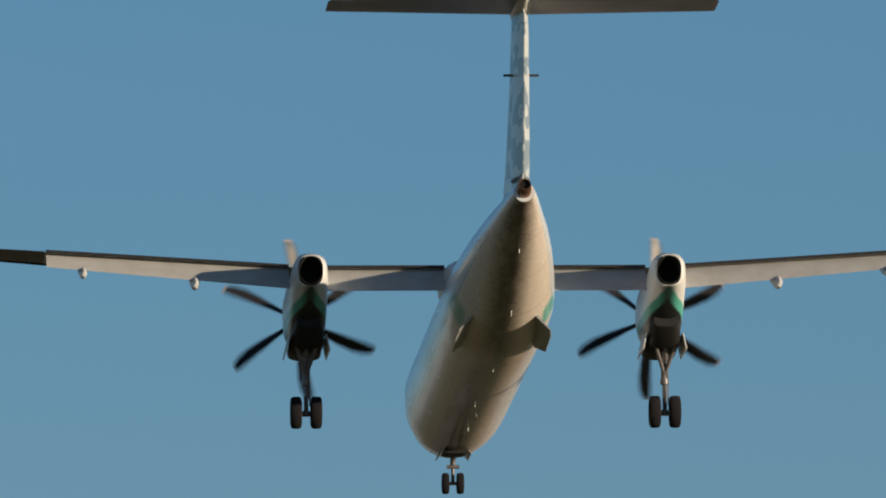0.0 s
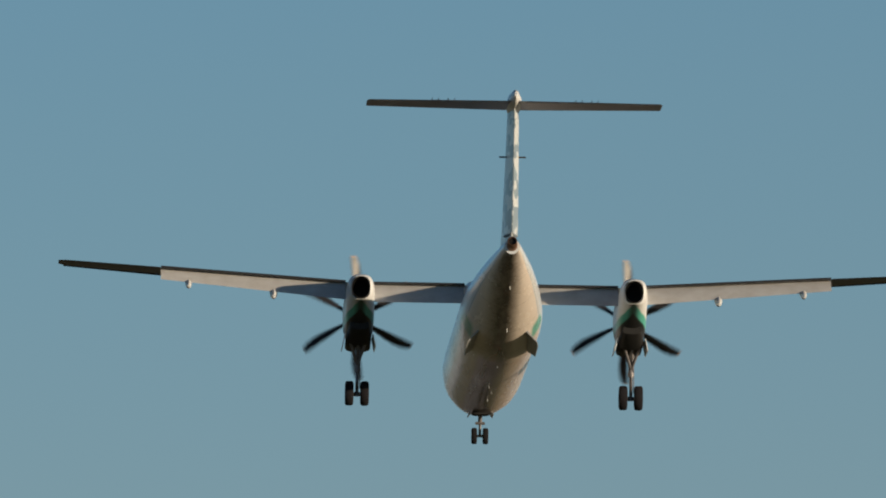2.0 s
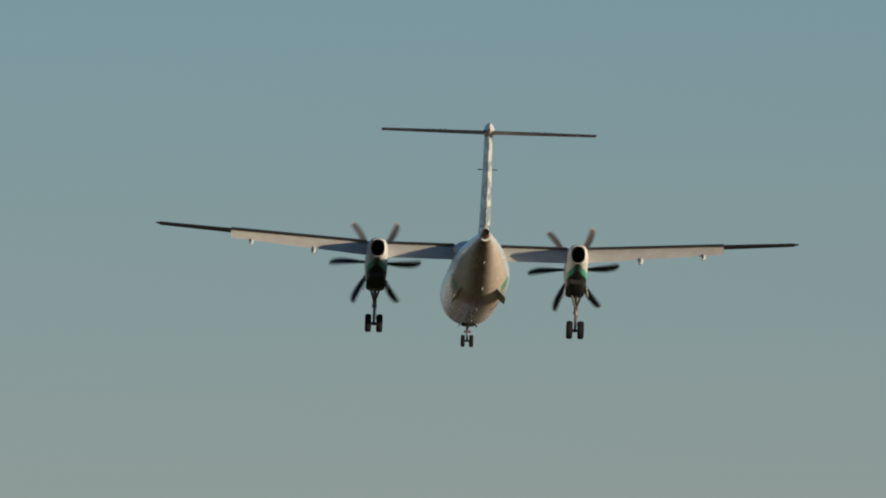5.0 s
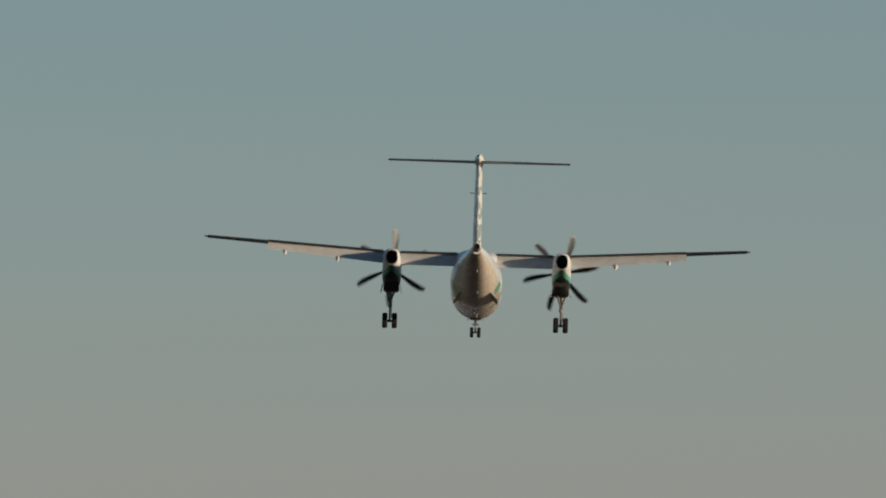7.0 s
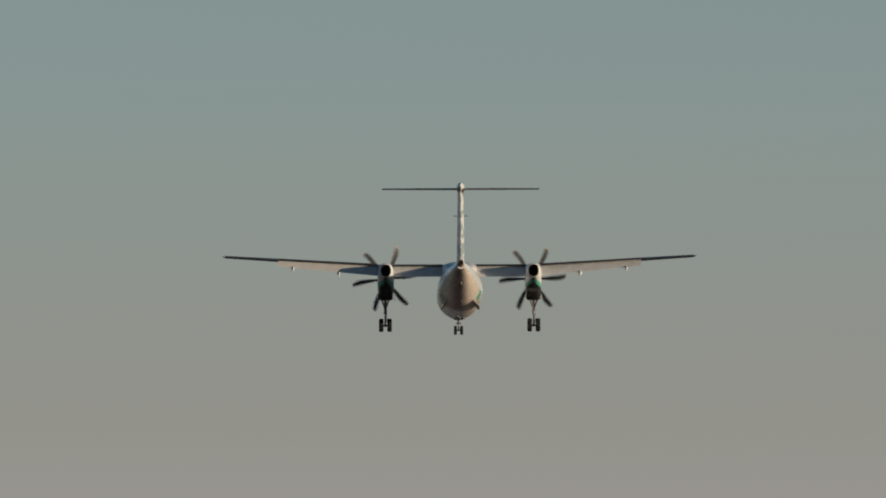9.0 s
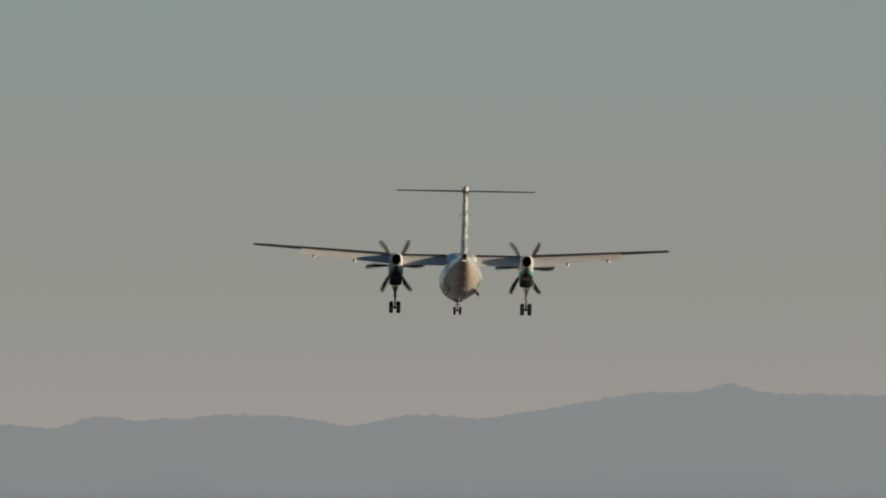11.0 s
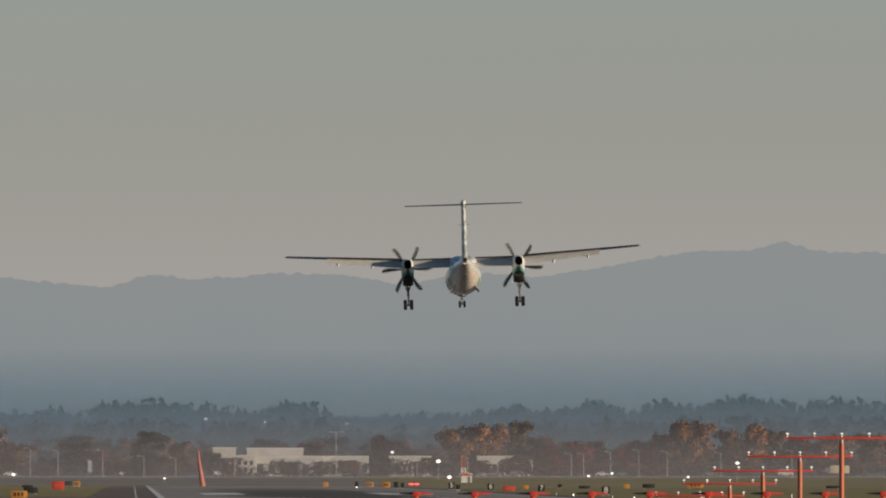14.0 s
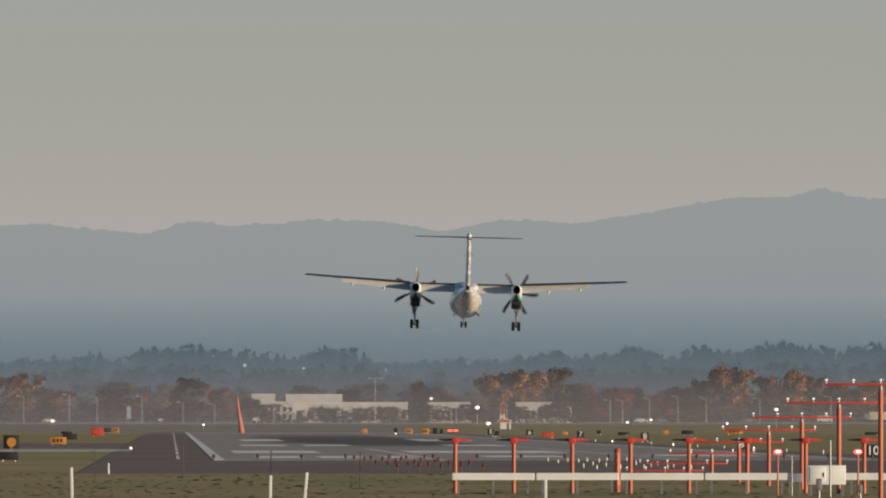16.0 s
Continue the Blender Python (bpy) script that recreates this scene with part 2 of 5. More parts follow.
M_MARK = paint("road_marking_white", (0.80, 0.78, 0.75), 0.8, 0.25, 0.4)
M_MARK.node_tree.nodes["Principled BSDF"].inputs["Sheen Weight"].default_value = 0.05  # coarse chalky paint
M_LAMP = glow("lit_white_lamp", (1.0, 0.93, 0.84), 1.6)
M_GLINT = glow("approach_lamp_lens", (0.9, 0.86, 0.8), 0.75)
M_REDLAMP = glow("lit_red_lamp", (1.0, 0.07, 0.06), 3.5)
M_REDBULB = glow("lit_red_bulb", (1.0, 0.42, 0.40), 6.0)
M_BARK = paint("bark", (0.10, 0.075, 0.055), 0.9, 0.4, 2)
M_PAD = asphalt("blast_pad_asphalt", (0.27, 0.205, 0.18), (0.34, 0.26, 0.225))

# ---- mesh helpers ----
def part(name, bm, material, parent=None, label="", smooth=True):
    me = bpy.data.meshes.new(name)
    bmesh.ops.recalc_face_normals(bm, faces=bm.faces)
    if smooth:
        for f in bm.faces:
            f.smooth = True
        for e in bm.edges:
            e.smooth = len(e.link_faces) == 2 and e.calc_face_angle(0) < 0.7
    bm.to_mesh(me)
    bm.free()
    for m in material if isinstance(material, list) else [material]:
        me.materials.append(m)
    ob = new(name, me)
    if parent:
        ob.parent = parent
    if label:
        ob["label"] = label
    return ob


def share(ob, m, parent=None):
    """Another object on the same mesh."""
    o = new(ob.name.split(".")[0], ob.data)
    o.parent = parent or ob.parent
    o.matrix_basis = m
    for key in ("label", "category", "group", "kind"):
        if key in ob:
            o[key] = ob[key]
    return o


def loft(bm, rings, cap=True):
    """Skin over rings of points with equal counts."""
    vs = [[bm.verts.new(p) for p in r] for r in rings]
    n = len(vs[0])
    for a, b in zip(vs, vs[1:]):
        for i in range(n):
            bm.faces.new((a[i], a[(i + 1) % n], b[(i + 1) % n], b[i]))
    if cap:
        bm.faces.new(list(reversed(vs[0])))
        bm.faces.new(vs[-1])
    return vs


def oval(y, zc, hx, hz, n=36, power=2.0, xc=0.0):
    """A ring across the y axis."""
    out = []
    for i in range(n):
        a = 2 * math.pi * i / n
        c, s = math.cos(a), math.sin(a)
        out.append((xc + hx * math.copysign(abs(c) ** (2 / power), c), y, zc + hz * math.copysign(abs(s) ** (2 / power), s)))
    return out


def box(bm, x0, x1, y0, y1, z0, z1, bevel=0.0):
    r = bmesh.ops.create_cube(bm, size=1, matrix=Matrix.Translation(((x0 + x1) / 2, (y0 + y1) / 2, (z0 + z1) / 2)) @ Matrix.Diagonal((x1 - x0, y1 - y0, z1 - z0, 1)))
    if bevel:
        es = {e for v in r["verts"] for e in v.link_edges}
        bmesh.ops.bevel(bm, geom=list(es), offset=bevel, segments=2, affect="EDGES", profile=0.5)


def tube(bm, a, b, r0, r1=None, n=12):
    a, b = Vector(a), Vector(b)
    d = b - a
    m = Matrix.Translation((a + b) / 2) @ d.to_track_quat("Z", "Y").to_matrix().to_4x4()
    bmesh.ops.create_cone(bm, cap_ends=True, segments=n, radius1=r0, radius2=r0 if r1 is None else r1, depth=d.length, matrix=m)


def lathe_x(bm, profile, n=28):
    """Turn a profile of (x, radius) round the x axis."""
    rings = [[(x, r * math.cos(2 * math.pi * i / n), r * math.sin(2 * math.pi * i / n)) for i in range(n)] for x, r in profile]
    loft(bm, rings)


def foil(x, lead, chord, z, thick, drop=0.0, n=12):
    """Wing section at x: nose at y = lead, chord backwards; drop lowers the trailing edge."""
    up, lo = [], []
    for i in range(n + 1):
        s = (1 - math.cos(math.pi * i / n)) / 2
        t = thick * (1.48 * math.sqrt(s) - 0.63 * s - 1.76 * s * s + 1.42 * s ** 3 - 0.505 * s ** 4) * 1.0
        cz = z - drop * s
        up.append((x, lead - chord * s, cz + t * 1.05))
        lo.append((x, lead - chord * s, cz - t * 0.85))
    return up + lo[::-1]


def empty(name, label, category):
    ob = new(name)
    ob.empty_display_size = 0.5
    return tagged(ob, label, category)


# ---- the airliner: nose to +y, z = 0 under the main wheels ----
plane = empty("turboprop_airliner", "white and teal twin turboprop airliner with landing gear down", "airplane")
E_X = 4.42  # engines and main gear off the middle

bm = bmesh.new()
SECTIONS = [(16.2, 2.05, 0.05, 0.05), (16.0, 2.06, 0.36, 0.34), (15.4, 2.06, 0.76, 0.74), (14.4, 2.16, 1.06, 1.03), (13.2, 2.31, 1.26, 1.23),
            (11.8, 2.43, 1.34, 1.33), (10.5, 2.45, 1.345, 1.345), (6, 2.45, 1.345, 1.345), (1, 2.45, 1.345, 1.345), (-4.2, 2.45, 1.345, 1.345),
            (-5.5, 2.49, 1.335, 1.315), (-6.5, 2.56, 1.30, 1.25), (-8, 2.72, 1.20, 1.11), (-10, 2.96, 1.02, 0.89), (-12, 3.21, 0.79, 0.66),
            (-13.5, 3.40, 0.57, 0.48), (-14.6, 3.54, 0.41, 0.35), (-15.2, 3.63, 0.31, 0.28), (-15.5, 3.68, 0.24, 0.24)]
loft(bm, [oval(y, zc, hx, hz, 48) for y, zc, hx, hz in SECTIONS])
fuselage = part("fuselage", bm, M_FUSE, plane, "white fuselage, belly stained and darkened by painted-in shade, teal sweeps")

bm = bmesh.new()
loft(bm, [[(x, y + (z - zc) * tilt, z) for x, y, z in oval(yc, zc, r, r, 24)] for yc, zc, r, tilt in [(-15.42, 3.68, 0.18, 0.0), (-15.62, 3.76, 0.165, 0.5), (-15.72, 3.83, 0.155, 0.9), (-15.72, 3.83, 0.13, 0.9), (-15.56, 3.76, 0.125, 0.6)]])
part("tail_pipe", bm, M_PIPE, fuselage, "brown heat-stained exhaust pipe")
bm = bmesh.new()
loft(bm, [[(x, y + (z - zc) * 0.8, z) for x, y, z in oval(yc, zc, 0.128, 0.128, 20)] for yc, zc in ((-15.66, 3.81), (-15.6, 3.78))])
part("pipe_mouth", bm, M_SOOT, fuselage)

# fairing over the wing's middle
bm = bmesh.new()
loft(bm, [oval(y, z, hx, hz, 32, 2.6) for y, z, hx, hz in [(4.2, 3.6, 0.5, 0.2), (3.2, 3.68, 0.9, 0.36), (2.0, 3.76, 1.05, 0.48), (-0.6, 3.76, 1.05, 0.46), (-2.2, 3.66, 0.9, 0.34), (-3.6, 3.58, 0.5, 0.2)]])
part("wing_fairing", bm, M_WHITE, plane)


def wing_z(x):
    x = abs(x)
    return 4.0 if x < E_X else 4.0 + (x - E_X) * 0.0585


# wing: fixed box that ends before the flaps
bm = bmesh.new()
rings = []
for x in (-14.21, -14.0, -13.2, -12, -10.92, -10.9, -9, -7, -5.5, -4.4, -2.5, 0, 2.5, 4.4, 5.5, 7, 9, 10.9, 10.92, 12, 13.2, 14.0, 14.21):
    a = abs(x)
    k = max(0.0, (a - E_X) / (14.21 - E_X))
    lead = 2.15 - 1.35 * k
    chord = (2.95 - 1.35 * k) if a > 10.91 else (2.55 - 1.05 * k)
    th = 0.205 - 0.10 * k
    if a > 14.1:
        chord, th, lead = chord * 0.7, th * 0.35, lead - 0.25
    elif a > 13.9:
        chord, lead = chord * 0.95, lead - 0.06
    rings.append(foil(x, lead, chord, wing_z(x), th))
loft(bm, rings)
wing = part("wing", bm, [M_WING, M_TIP_SHADE], plane, "grey high wing with shade painted on its outer panels")
# outer panels near black: the unlit underside's shade is put into their colour
for p in wing.data.polygons:
    if abs(p.center.x) > 10.91:
        p.material_index = 1

for s in (-1, 1):
    bm = bmesh.new()
    rr = []
    for x in (4.95, 7, 9, 11, 13, 14.05):
        k = (x - E_X) / (14.21 - E_X)
        z = wing_z(x)
        lead = 2.15 - 1.35 * k
        th = 0.205 - 0.1 * k
        rr.append([(s * x, lead + 0.02 - 0.16 * math.sin(a) ** 2, z + 0.02 + (th * 0.75) * math.sin(a)) for a in np.linspace(-1.4, 1.4, 9)] + [(s * x, lead - 0.1, z)])
    loft(bm, rr)
    part("deicing_boot", bm, M_BOOT, wing, "black rubber leading edge")


def flap(name, x0, x1, c0, c1, deg, parent, mat, label):
    bm = bmesh.new()
    rr = []
    for i in range(5):
        k = i / 4
        x = x0 + (x1 - x0) * k
        c = c0 + (c1 - c0) * k
        kk = max(0.0, (abs(x) - E_X) / (14.21 - E_X))
        y0 = 2.15 - 1.35 * kk - (2.55 - 1.05 * kk) + 0.16
        z0 = wing_z(x) - 0.03
        a = radians(deg)
        ring = []
        for (_, fy, fz) in foil(0, 0, c, 0, 0.115 * c, n=8):
            ring.append((x, y0 + fy * math.cos(a) + fz * math.sin(a) * -1, z0 + fz * math.cos(a) + fy * math.sin(a)))
        rr.append(ring)
    loft(bm, rr)
    ob = part(name, bm, mat, parent, label)
    bm = bmesh.new()  # dark lip of the wing over the flap's nose
    lip = []
    for x in (x0, (x0 + x1) / 2, x1):
        kk = max(0.0, (abs(x) - E_X) / (14.21 - E_X))
        y0, z0 = 2.15 - 1.35 * kk - (2.55 - 1.05 * kk), wing_z(x)
        lip.append([(x, y0 + 0.4, z0 + 0.02), (x, y0 - 0.12, z0 + 0.0), (x, y0 - 0.12, z0 + 0.055), (x, y0 + 0.4, z0 + 0.1)])
    loft(bm, lip)
    part("flap_shroud", bm, M_BOOT, parent, "dark trailing lip over the flap")
    return ob


for s in (-1, 1):
    flap("inboard_flap", s * 1.02, s * 3.97, 1.12, 1.12, 35, wing, M_FLAP, "lowered pale flap")
    flap("outboard_flap", s * 4.88, s * 10.88, 1.06, 0.68, 35, wing, M_FLAP, "lowered pale flap")
    for x, big in ((7.22, 1.2), (9.98, 1.0)):
        bm = bmesh.new()
        z = wing_z(x)
        loft(bm, [oval(y, z + dz * big, h * big, hz * big, 16) for y, dz, h, hz in
                  [(0.9, -0.20, 0.03, 0.04), (0.4, -0.27, 0.09, 0.12), (-0.3, -0.36, 0.11, 0.16), (-0.9, -0.50, 0.10, 0.15), (-1.5, -0.62, 0.03, 0.05)]])
        ob = part("flap_fairing", bm, M_WHITE, wing, "white pod under the flap")
        ob.location.x = s * x

# ---- engines ----
NAC = [(3.78, 3.30, 0.36, 0.36), (3.3, 3.26, 0.44, 0.55), (2.4, 3.15, 0.49, 0.86), (1.2, 3.08, 0.50, 1.05), (0.0, 3.10, 0.49, 1.02), (-0.9, 3.30, 0.47, 0.82),
       (-1.6, 3.55, 0.46, 0.57), (-2.1, 3.66, 0.42, 0.46), (-2.28, 3.67, 0.35, 0.40), (-2.3, 3.675, 0.305, 0.365), (-1.25, 3.62, 0.24, 0.3)]


def blade_mesh():
    bm = bmesh.new()
    rr = []
    for r, c, th, tw, back in [(0.28, 0.12, 0.11, 62, 0), (0.45, 0.16, 0.10, 58, 0), (0.7, 0.25, 0.07, 52, 0.01), (1.1, 0.33, 0.05, 42, 0.0), (1.5, 0.35, 0.035, 35, -0.02), (1.8, 0.31, 0.025, 30, -0.07),
                               (1.98, 0.22, 0.018, 28, -0.12), (2.055, 0.09, 0.01, 27, -0.16)]:
        a = radians(tw)
        ring = []
        for i in range(10):
            u = 2 * math.pi * i / 10
            cx, cy = c / 2 * math.cos(u) + back, th / 2 * math.sin(u)
            ring.append((cx * math.cos(a) - cy * math.sin(a), cx * math.sin(a) + cy * math.cos(a), r))
        rr.append(ring)
    loft(bm, rr)
    return bm


blade_first = None
tyre_first = rim_first = None
PROPS = []


def wheel(parent, x, y, z, r, w):
    """Tyre and rim at a place under a gear leg."""
    bm = bmesh.new()
    h = w / 2
    lathe_x(bm, [(-h * 0.55, r * 0.55), (-h * 0.9, r * 0.62), (-h, r * 0.8), (-h * 0.85, r * 0.95), (-h * 0.45, r), (h * 0.45, r), (h * 0.85, r * 0.95), (h, r * 0.8), (h * 0.9, r * 0.62), (h * 0.55, r * 0.55)])
    t = part("tyre", bm, M_TYRE, parent, "black rubber tyre")
    bm = bmesh.new()
    lathe_x(bm, [(-h * 0.7, r * 0.15), (-h * 0.62, r * 0.5), (-h * 0.5, r * 0.56), (h * 0.5, r * 0.56), (h * 0.62, r * 0.5), (h * 0.7, r * 0.15)])
    q = part("rim", bm, M_RIM, parent)
    t.location = q.location = (x, y, z)


for s in (-1, 1):
    bm = bmesh.new()
    loft(bm, [oval(y, zc - 3.2, hx, hz, 32, 2.7) for y, zc, hx, hz in NAC])
    nac = part("nacelle", bm, M_NAC, plane, "white engine nacelle with a teal band and black underside")
    nac.location = (s * E_X, 0, 3.2)
    bm = bmesh.new()
    loft(bm, [oval(-1.8, 0.47, 0.26, 0.33, 24), oval(-2.40, 0.475, 0.298, 0.355, 24), oval(-2.40, 0.475, 0.28, 0.335, 24), oval(-1.3, 0.42, 0.22, 0.28, 24)])
    part("exhaust", bm, M_SOOT, nac, "sooty black exhaust pipe")
    # wheel well with its doors: a closed body, the opening's shade as its colour
    bm = bmesh.new()
    loft(bm, [oval(y, z, hx, hz, 24, 3.0) for y, z, hx, hz in [(1.9, -1.0, 0.35, 0.1), (1.6, -1.05, 0.42, 0.2), (-0.5, -0.92, 0.40, 0.3), (-1.1, -0.62, 0.3, 0.15)]])
    part("wheel_well", bm, M_BAY, nac, "closed near-black body with the wheel well's shade as colour")
    for d in (-1, 1):
        bm = bmesh.new()
        box(bm, -0.015, 0.015, -0.75, 1.2, -0.42, 0.0, 0.012)
        o = part("gear_door", bm, M_WHITE, nac, "open wheel well door")
        o.matrix_basis = pose(d * 0.45, 0.1, -0.86, 0, d * -12, 0)
    # propeller
    bm = bmesh.new()
    loft(bm, [oval(y, 0, r, r, 24) for y, r in [(-0.32, 0.34), (0.0, 0.35), (0.25, 0.31), (0.5, 0.2), (0.66, 0.06)]])
    prop = part("propeller", bm, M_WHITE, plane, "six-bladed propeller with a pale spinner")
    prop.location = (s * E_X, 4.05, 3.32)
    for i in range(6):
        m = Matrix.Rotation(radians(60 * i), 4, "Y")
        if blade_first is None:
            blade_first = part("blade", blade_mesh(), [M_BLADE, M_TIP], prop, "black curved blade with a worn tip")
            for p in blade_first.data.polygons:
                if p.center.z > 1.97:
                    p.material_index = 1
        else:
            share(blade_first, m, prop)
    PROPS.append(prop)
    # main gear
    leg = empty("main_gear", "main landing gear leg with twin wheels", "")
    leg.parent = plane
    bm = bmesh.new()
    tube(bm, (0, 0.15, 2.35), (0, 0.08, 1.15), 0.085, n=16)
    tube(bm, (0, 0.08, 1.2), (0, 0.06, 0.44), 0.055, n=16)
    tube(bm, (0, 0.08, 1.28), (0, 0.08, 1.14), 0.105, n=16)
    tube(bm, (-0.2, 0.06, 0.43), (0.2, 0.06, 0.43), 0.06)
    tube(bm, (0, 0.06, 0.5), (0, 0.06, 0.36), 0.085)
    strut = part("strut", bm, M_STEEL, leg)
    bm = bmesh.new()
    for d in (-1, 1):
        tube(bm, (0, 0.06, 1.38), (d * 0.3, -0.5, 2.2), 0.05, 0.045)
    tube(bm, (0, 0.08, 1.5), (0, -0.7, 2.35), 0.04)
    part("drag_brace", bm, M_STEEL, leg)
    bm = bmesh.new()
    tube(bm, (0, -0.02, 1.1), (0, -0.26, 0.82), 0.035)
    tube(bm, (0, -0.26, 0.82), (0, 0.0, 0.52), 0.035)
    tube(bm, (0.07, 0.02, 2.2), (0.09, 0.0, 0.6), 0.016, n=6)
    part("torque_link", bm, M_STEEL, leg)
    leg.location = (s * 4.45, 0, 0)
    for d in (-1, 1):
        wheel(leg, d * 0.25, 0.06, 0.455, 0.40, 0.275)

# ---- nose gear ----
ngear = empty("nose_gear", "nose landing gear leg with twin wheels", "")
ngear.parent = plane
bm = bmesh.new()
tube(bm, (0, 13.7, 1.5), (0, 13.95, 0.85), 0.07)
tube(bm, (0, 13.93, 0.9), (0, 13.98, 0.42), 0.045)
tube(bm, (-0.14, 13.98, 0.42), (0.14, 13.98, 0.42), 0.045)
tube(bm, (0, 13.85, 1.0), (0, 12.9, 1.4), 0.04)
tube(bm, (-0.16, 13.9, 0.84), (0.16, 13.9, 0.84), 0.05)
part("strut", bm, M_STEEL, ngear)
for d in (-1, 1):
    wheel(ngear, d * 0.19, 13.98, 0.42, 0.275, 0.185)
    bm = bmesh.new()
    box(bm, -0.012, 0.012, 12.9, 14.4, -0.2, 0.0, 0.01)
    o = part("nose_gear_door", bm, M_WING, plane, "open nose wheel door")
    o.matrix_basis = pose(d * 0.3, 0, 1.22, 0, d * -38, 0)
# closed body whose near-black colour is the shade inside the nose well
bm = bmesh.new()
loft(bm, [oval(y, z, 0.3, 0.07, 20, 3) for y, z in [(14.6, 1.25), (13.6, 1.12), (12.4, 1.08)]])
part("nose_wheel_well", bm, M_BAY, plane, "closed near-black body with the nose well's shade as colour")

# ---- tail ----
bm = bmesh.new()


def fin_ring(z, lead, trail, th):
    out = []
    n = 10
    for i in range(n + 1):
        s = (1 - math.cos(math.pi * i / n)) / 2
        t = th * max(0.06, (1.48 * math.sqrt(s) - 0.63 * s - 1.76 * s * s + 1.42 * s ** 3 - 0.505 * s ** 4) * 1.9)
        out.append((t, lead - (lead - trail) * s))
    return [(t, y, z) for t, y in out] + [(-t, y, z) for t, y in out[::-1]]


FIN = [(3.5, -8.6, -14.9, 0.24), (4.0, -9.6, -15.05, 0.235), (5.0, -11.2, -15.35, 0.22), (6.5, -12.6, -15.75, 0.2), (8.0, -13.6, -16.1, 0.18), (8.2, -13.75, -16.1, 0.16)]
loft(bm, [fin_ring(*a) for a in FIN])
fin = part("fin", bm, M_FIN, plane, "pale fin with blue-grey markings")
bm = bmesh.new()
loft(bm, [fin_ring(z, trail + 1.5, trail - 0.28, th * 1.07) for z, trail, th in [(4.15, -15.0, 0.22), (5.0, -15.33, 0.21), (6.5, -15.73, 0.19), (7.85, -16.06, 0.165)]])
part("rudder", bm, M_FIN, fin)
bm = bmesh.new()
for s in (-1, 1):
    box(bm, s * 0.05, s * 0.42, -14.9, -14.75, 6.55, 6.585)
part("fin_antenna", bm, M_BOOT, fin, "dark rod antenna through the fin")
bm = bmesh.new()
loft(bm, [oval(y, z, hx, hz, 24) for y, z, hx, hz in [(-13.0, 8.2, 0.04, 0.05), (-13.6, 8.2, 0.17, 0.2), (-14.8, 8.2, 0.24, 0.3), (-15.9, 8.22, 0.22, 0.28), (-16.7, 8.28, 0.12, 0.2), (-17.0, 8.3, 0.03, 0.08)]])
part("tail_bullet", bm, M_WHITE, plane, "white fairing on top of the fin")
bm = bmesh.new()
rings = []
for x in (-4.63, -4.55, -3, -1.5, 0, 1.5, 3, 4.55, 4.63):
    k = abs(x) / 4.63
    th = 0.125 - 0.04 * k
    rings.append(foil(x, -14.2 - 0.5 * k, (2.45 - 0.75 * k) * (0.85 if abs(x) > 4.6 else 1), 8.14, th * (0.5 if abs(x) > 4.6 else 1)))
loft(bm, rings)
stab = part("tailplane", bm, M_STAB, plane, "grey tailplane on top of the fin")
for s in (-1, 1):
    bm = bmesh.new()
    loft(bm, [foil(s * x, -15.85 - 0.03 * x, 0.82 - 0.06 * x, 8.135, 0.075 - 0.006 * x, 0.03) for x in (0.35, 2, 3.5, 4.5)])
    part("elevator", bm, M_STAB, stab)
    for x in (1.9, 2.1, 2.4, 2.6):
        bm = bmesh.new()
        tube(bm, (s * x, -16.3, 8.16), (s * x, -16.75, 8.18), 0.02, 0.008, 6)
        part("static_wick", bm, M_BOOT, stab)
    # long strake low on the rear fuselage
    bm = bmesh.new()
    rr = []
    for y, r0, dep in [(-4.6, 1.28, 0.06), (-5.4, 1.28, 0.34), (-7.2, 1.18, 0.46), (-7.7, 1.12, 0.46)]:
        zc = 2.45 if y > -5.5 else 2.45 + (-5.5 - y) * 0.085
        a = radians(-47)
        u, v = Vector((math.cos(a), 0, math.sin(a))), Vector((-math.sin(a), 0, math.cos(a)))
        c = Vector((0, y, zc))
        rr.append([tuple((c + u * r0 + v * 0.03)), tuple(c + u * (r0 + dep + 0.05) + v * 0.01), tuple(c + u * (r0 + dep + 0.05) - v * 0.01), tuple(c + u * r0 - v * 0.03)])
        rr[-1] = [(s * p[0], p[1], p[2]) for p in rr[-1]]
    loft(bm, rr)
    part("strake", bm, M_WING, fuselage, "grey strake under the rear fuselage")

# ---- small fittings under the belly ----
for x, y, z, h in [(0.05, -12.6, 2.66, 0.05), (0.12, -11.2, 2.44, 0.05), (0.1, -8.6, 1.72, 0.07), (0.0, -3.0, 1.12, 0.07), (-0.05, 3.6, 1.12, 0.08), (0.1, 5.6, 1.12, 0.06), (0.05, 8.2, 1.12, 0.1)]:
    bm = bmesh.new()
    loft(bm, [[(x + a * w, y + b * l, z + 0.06 - q * (h + 0.06)) for a, b in ((1, 0), (0.7, 0.7), (0, 1), (-0.7, 0.7), (-1, 0), (-0.7, -0.7), (0, -1), (0.7, -0.7))] for q, w, l in ((0, 0.02, 0.08), (0.7, 0.015, 0.05), (1, 0.008, 0.03))])
    part("belly_antenna", bm, M_WHITE, fuselage, "white blade antenna")

# ---- ground and far country ----
def rise(y):
    """Height of the land: flat airfield, then a gentle rise beyond it."""
    k = min(1.0, max(0.0, (y - 2900) / 1200))
    return 1.7 * k * k * (3 - 2 * k)


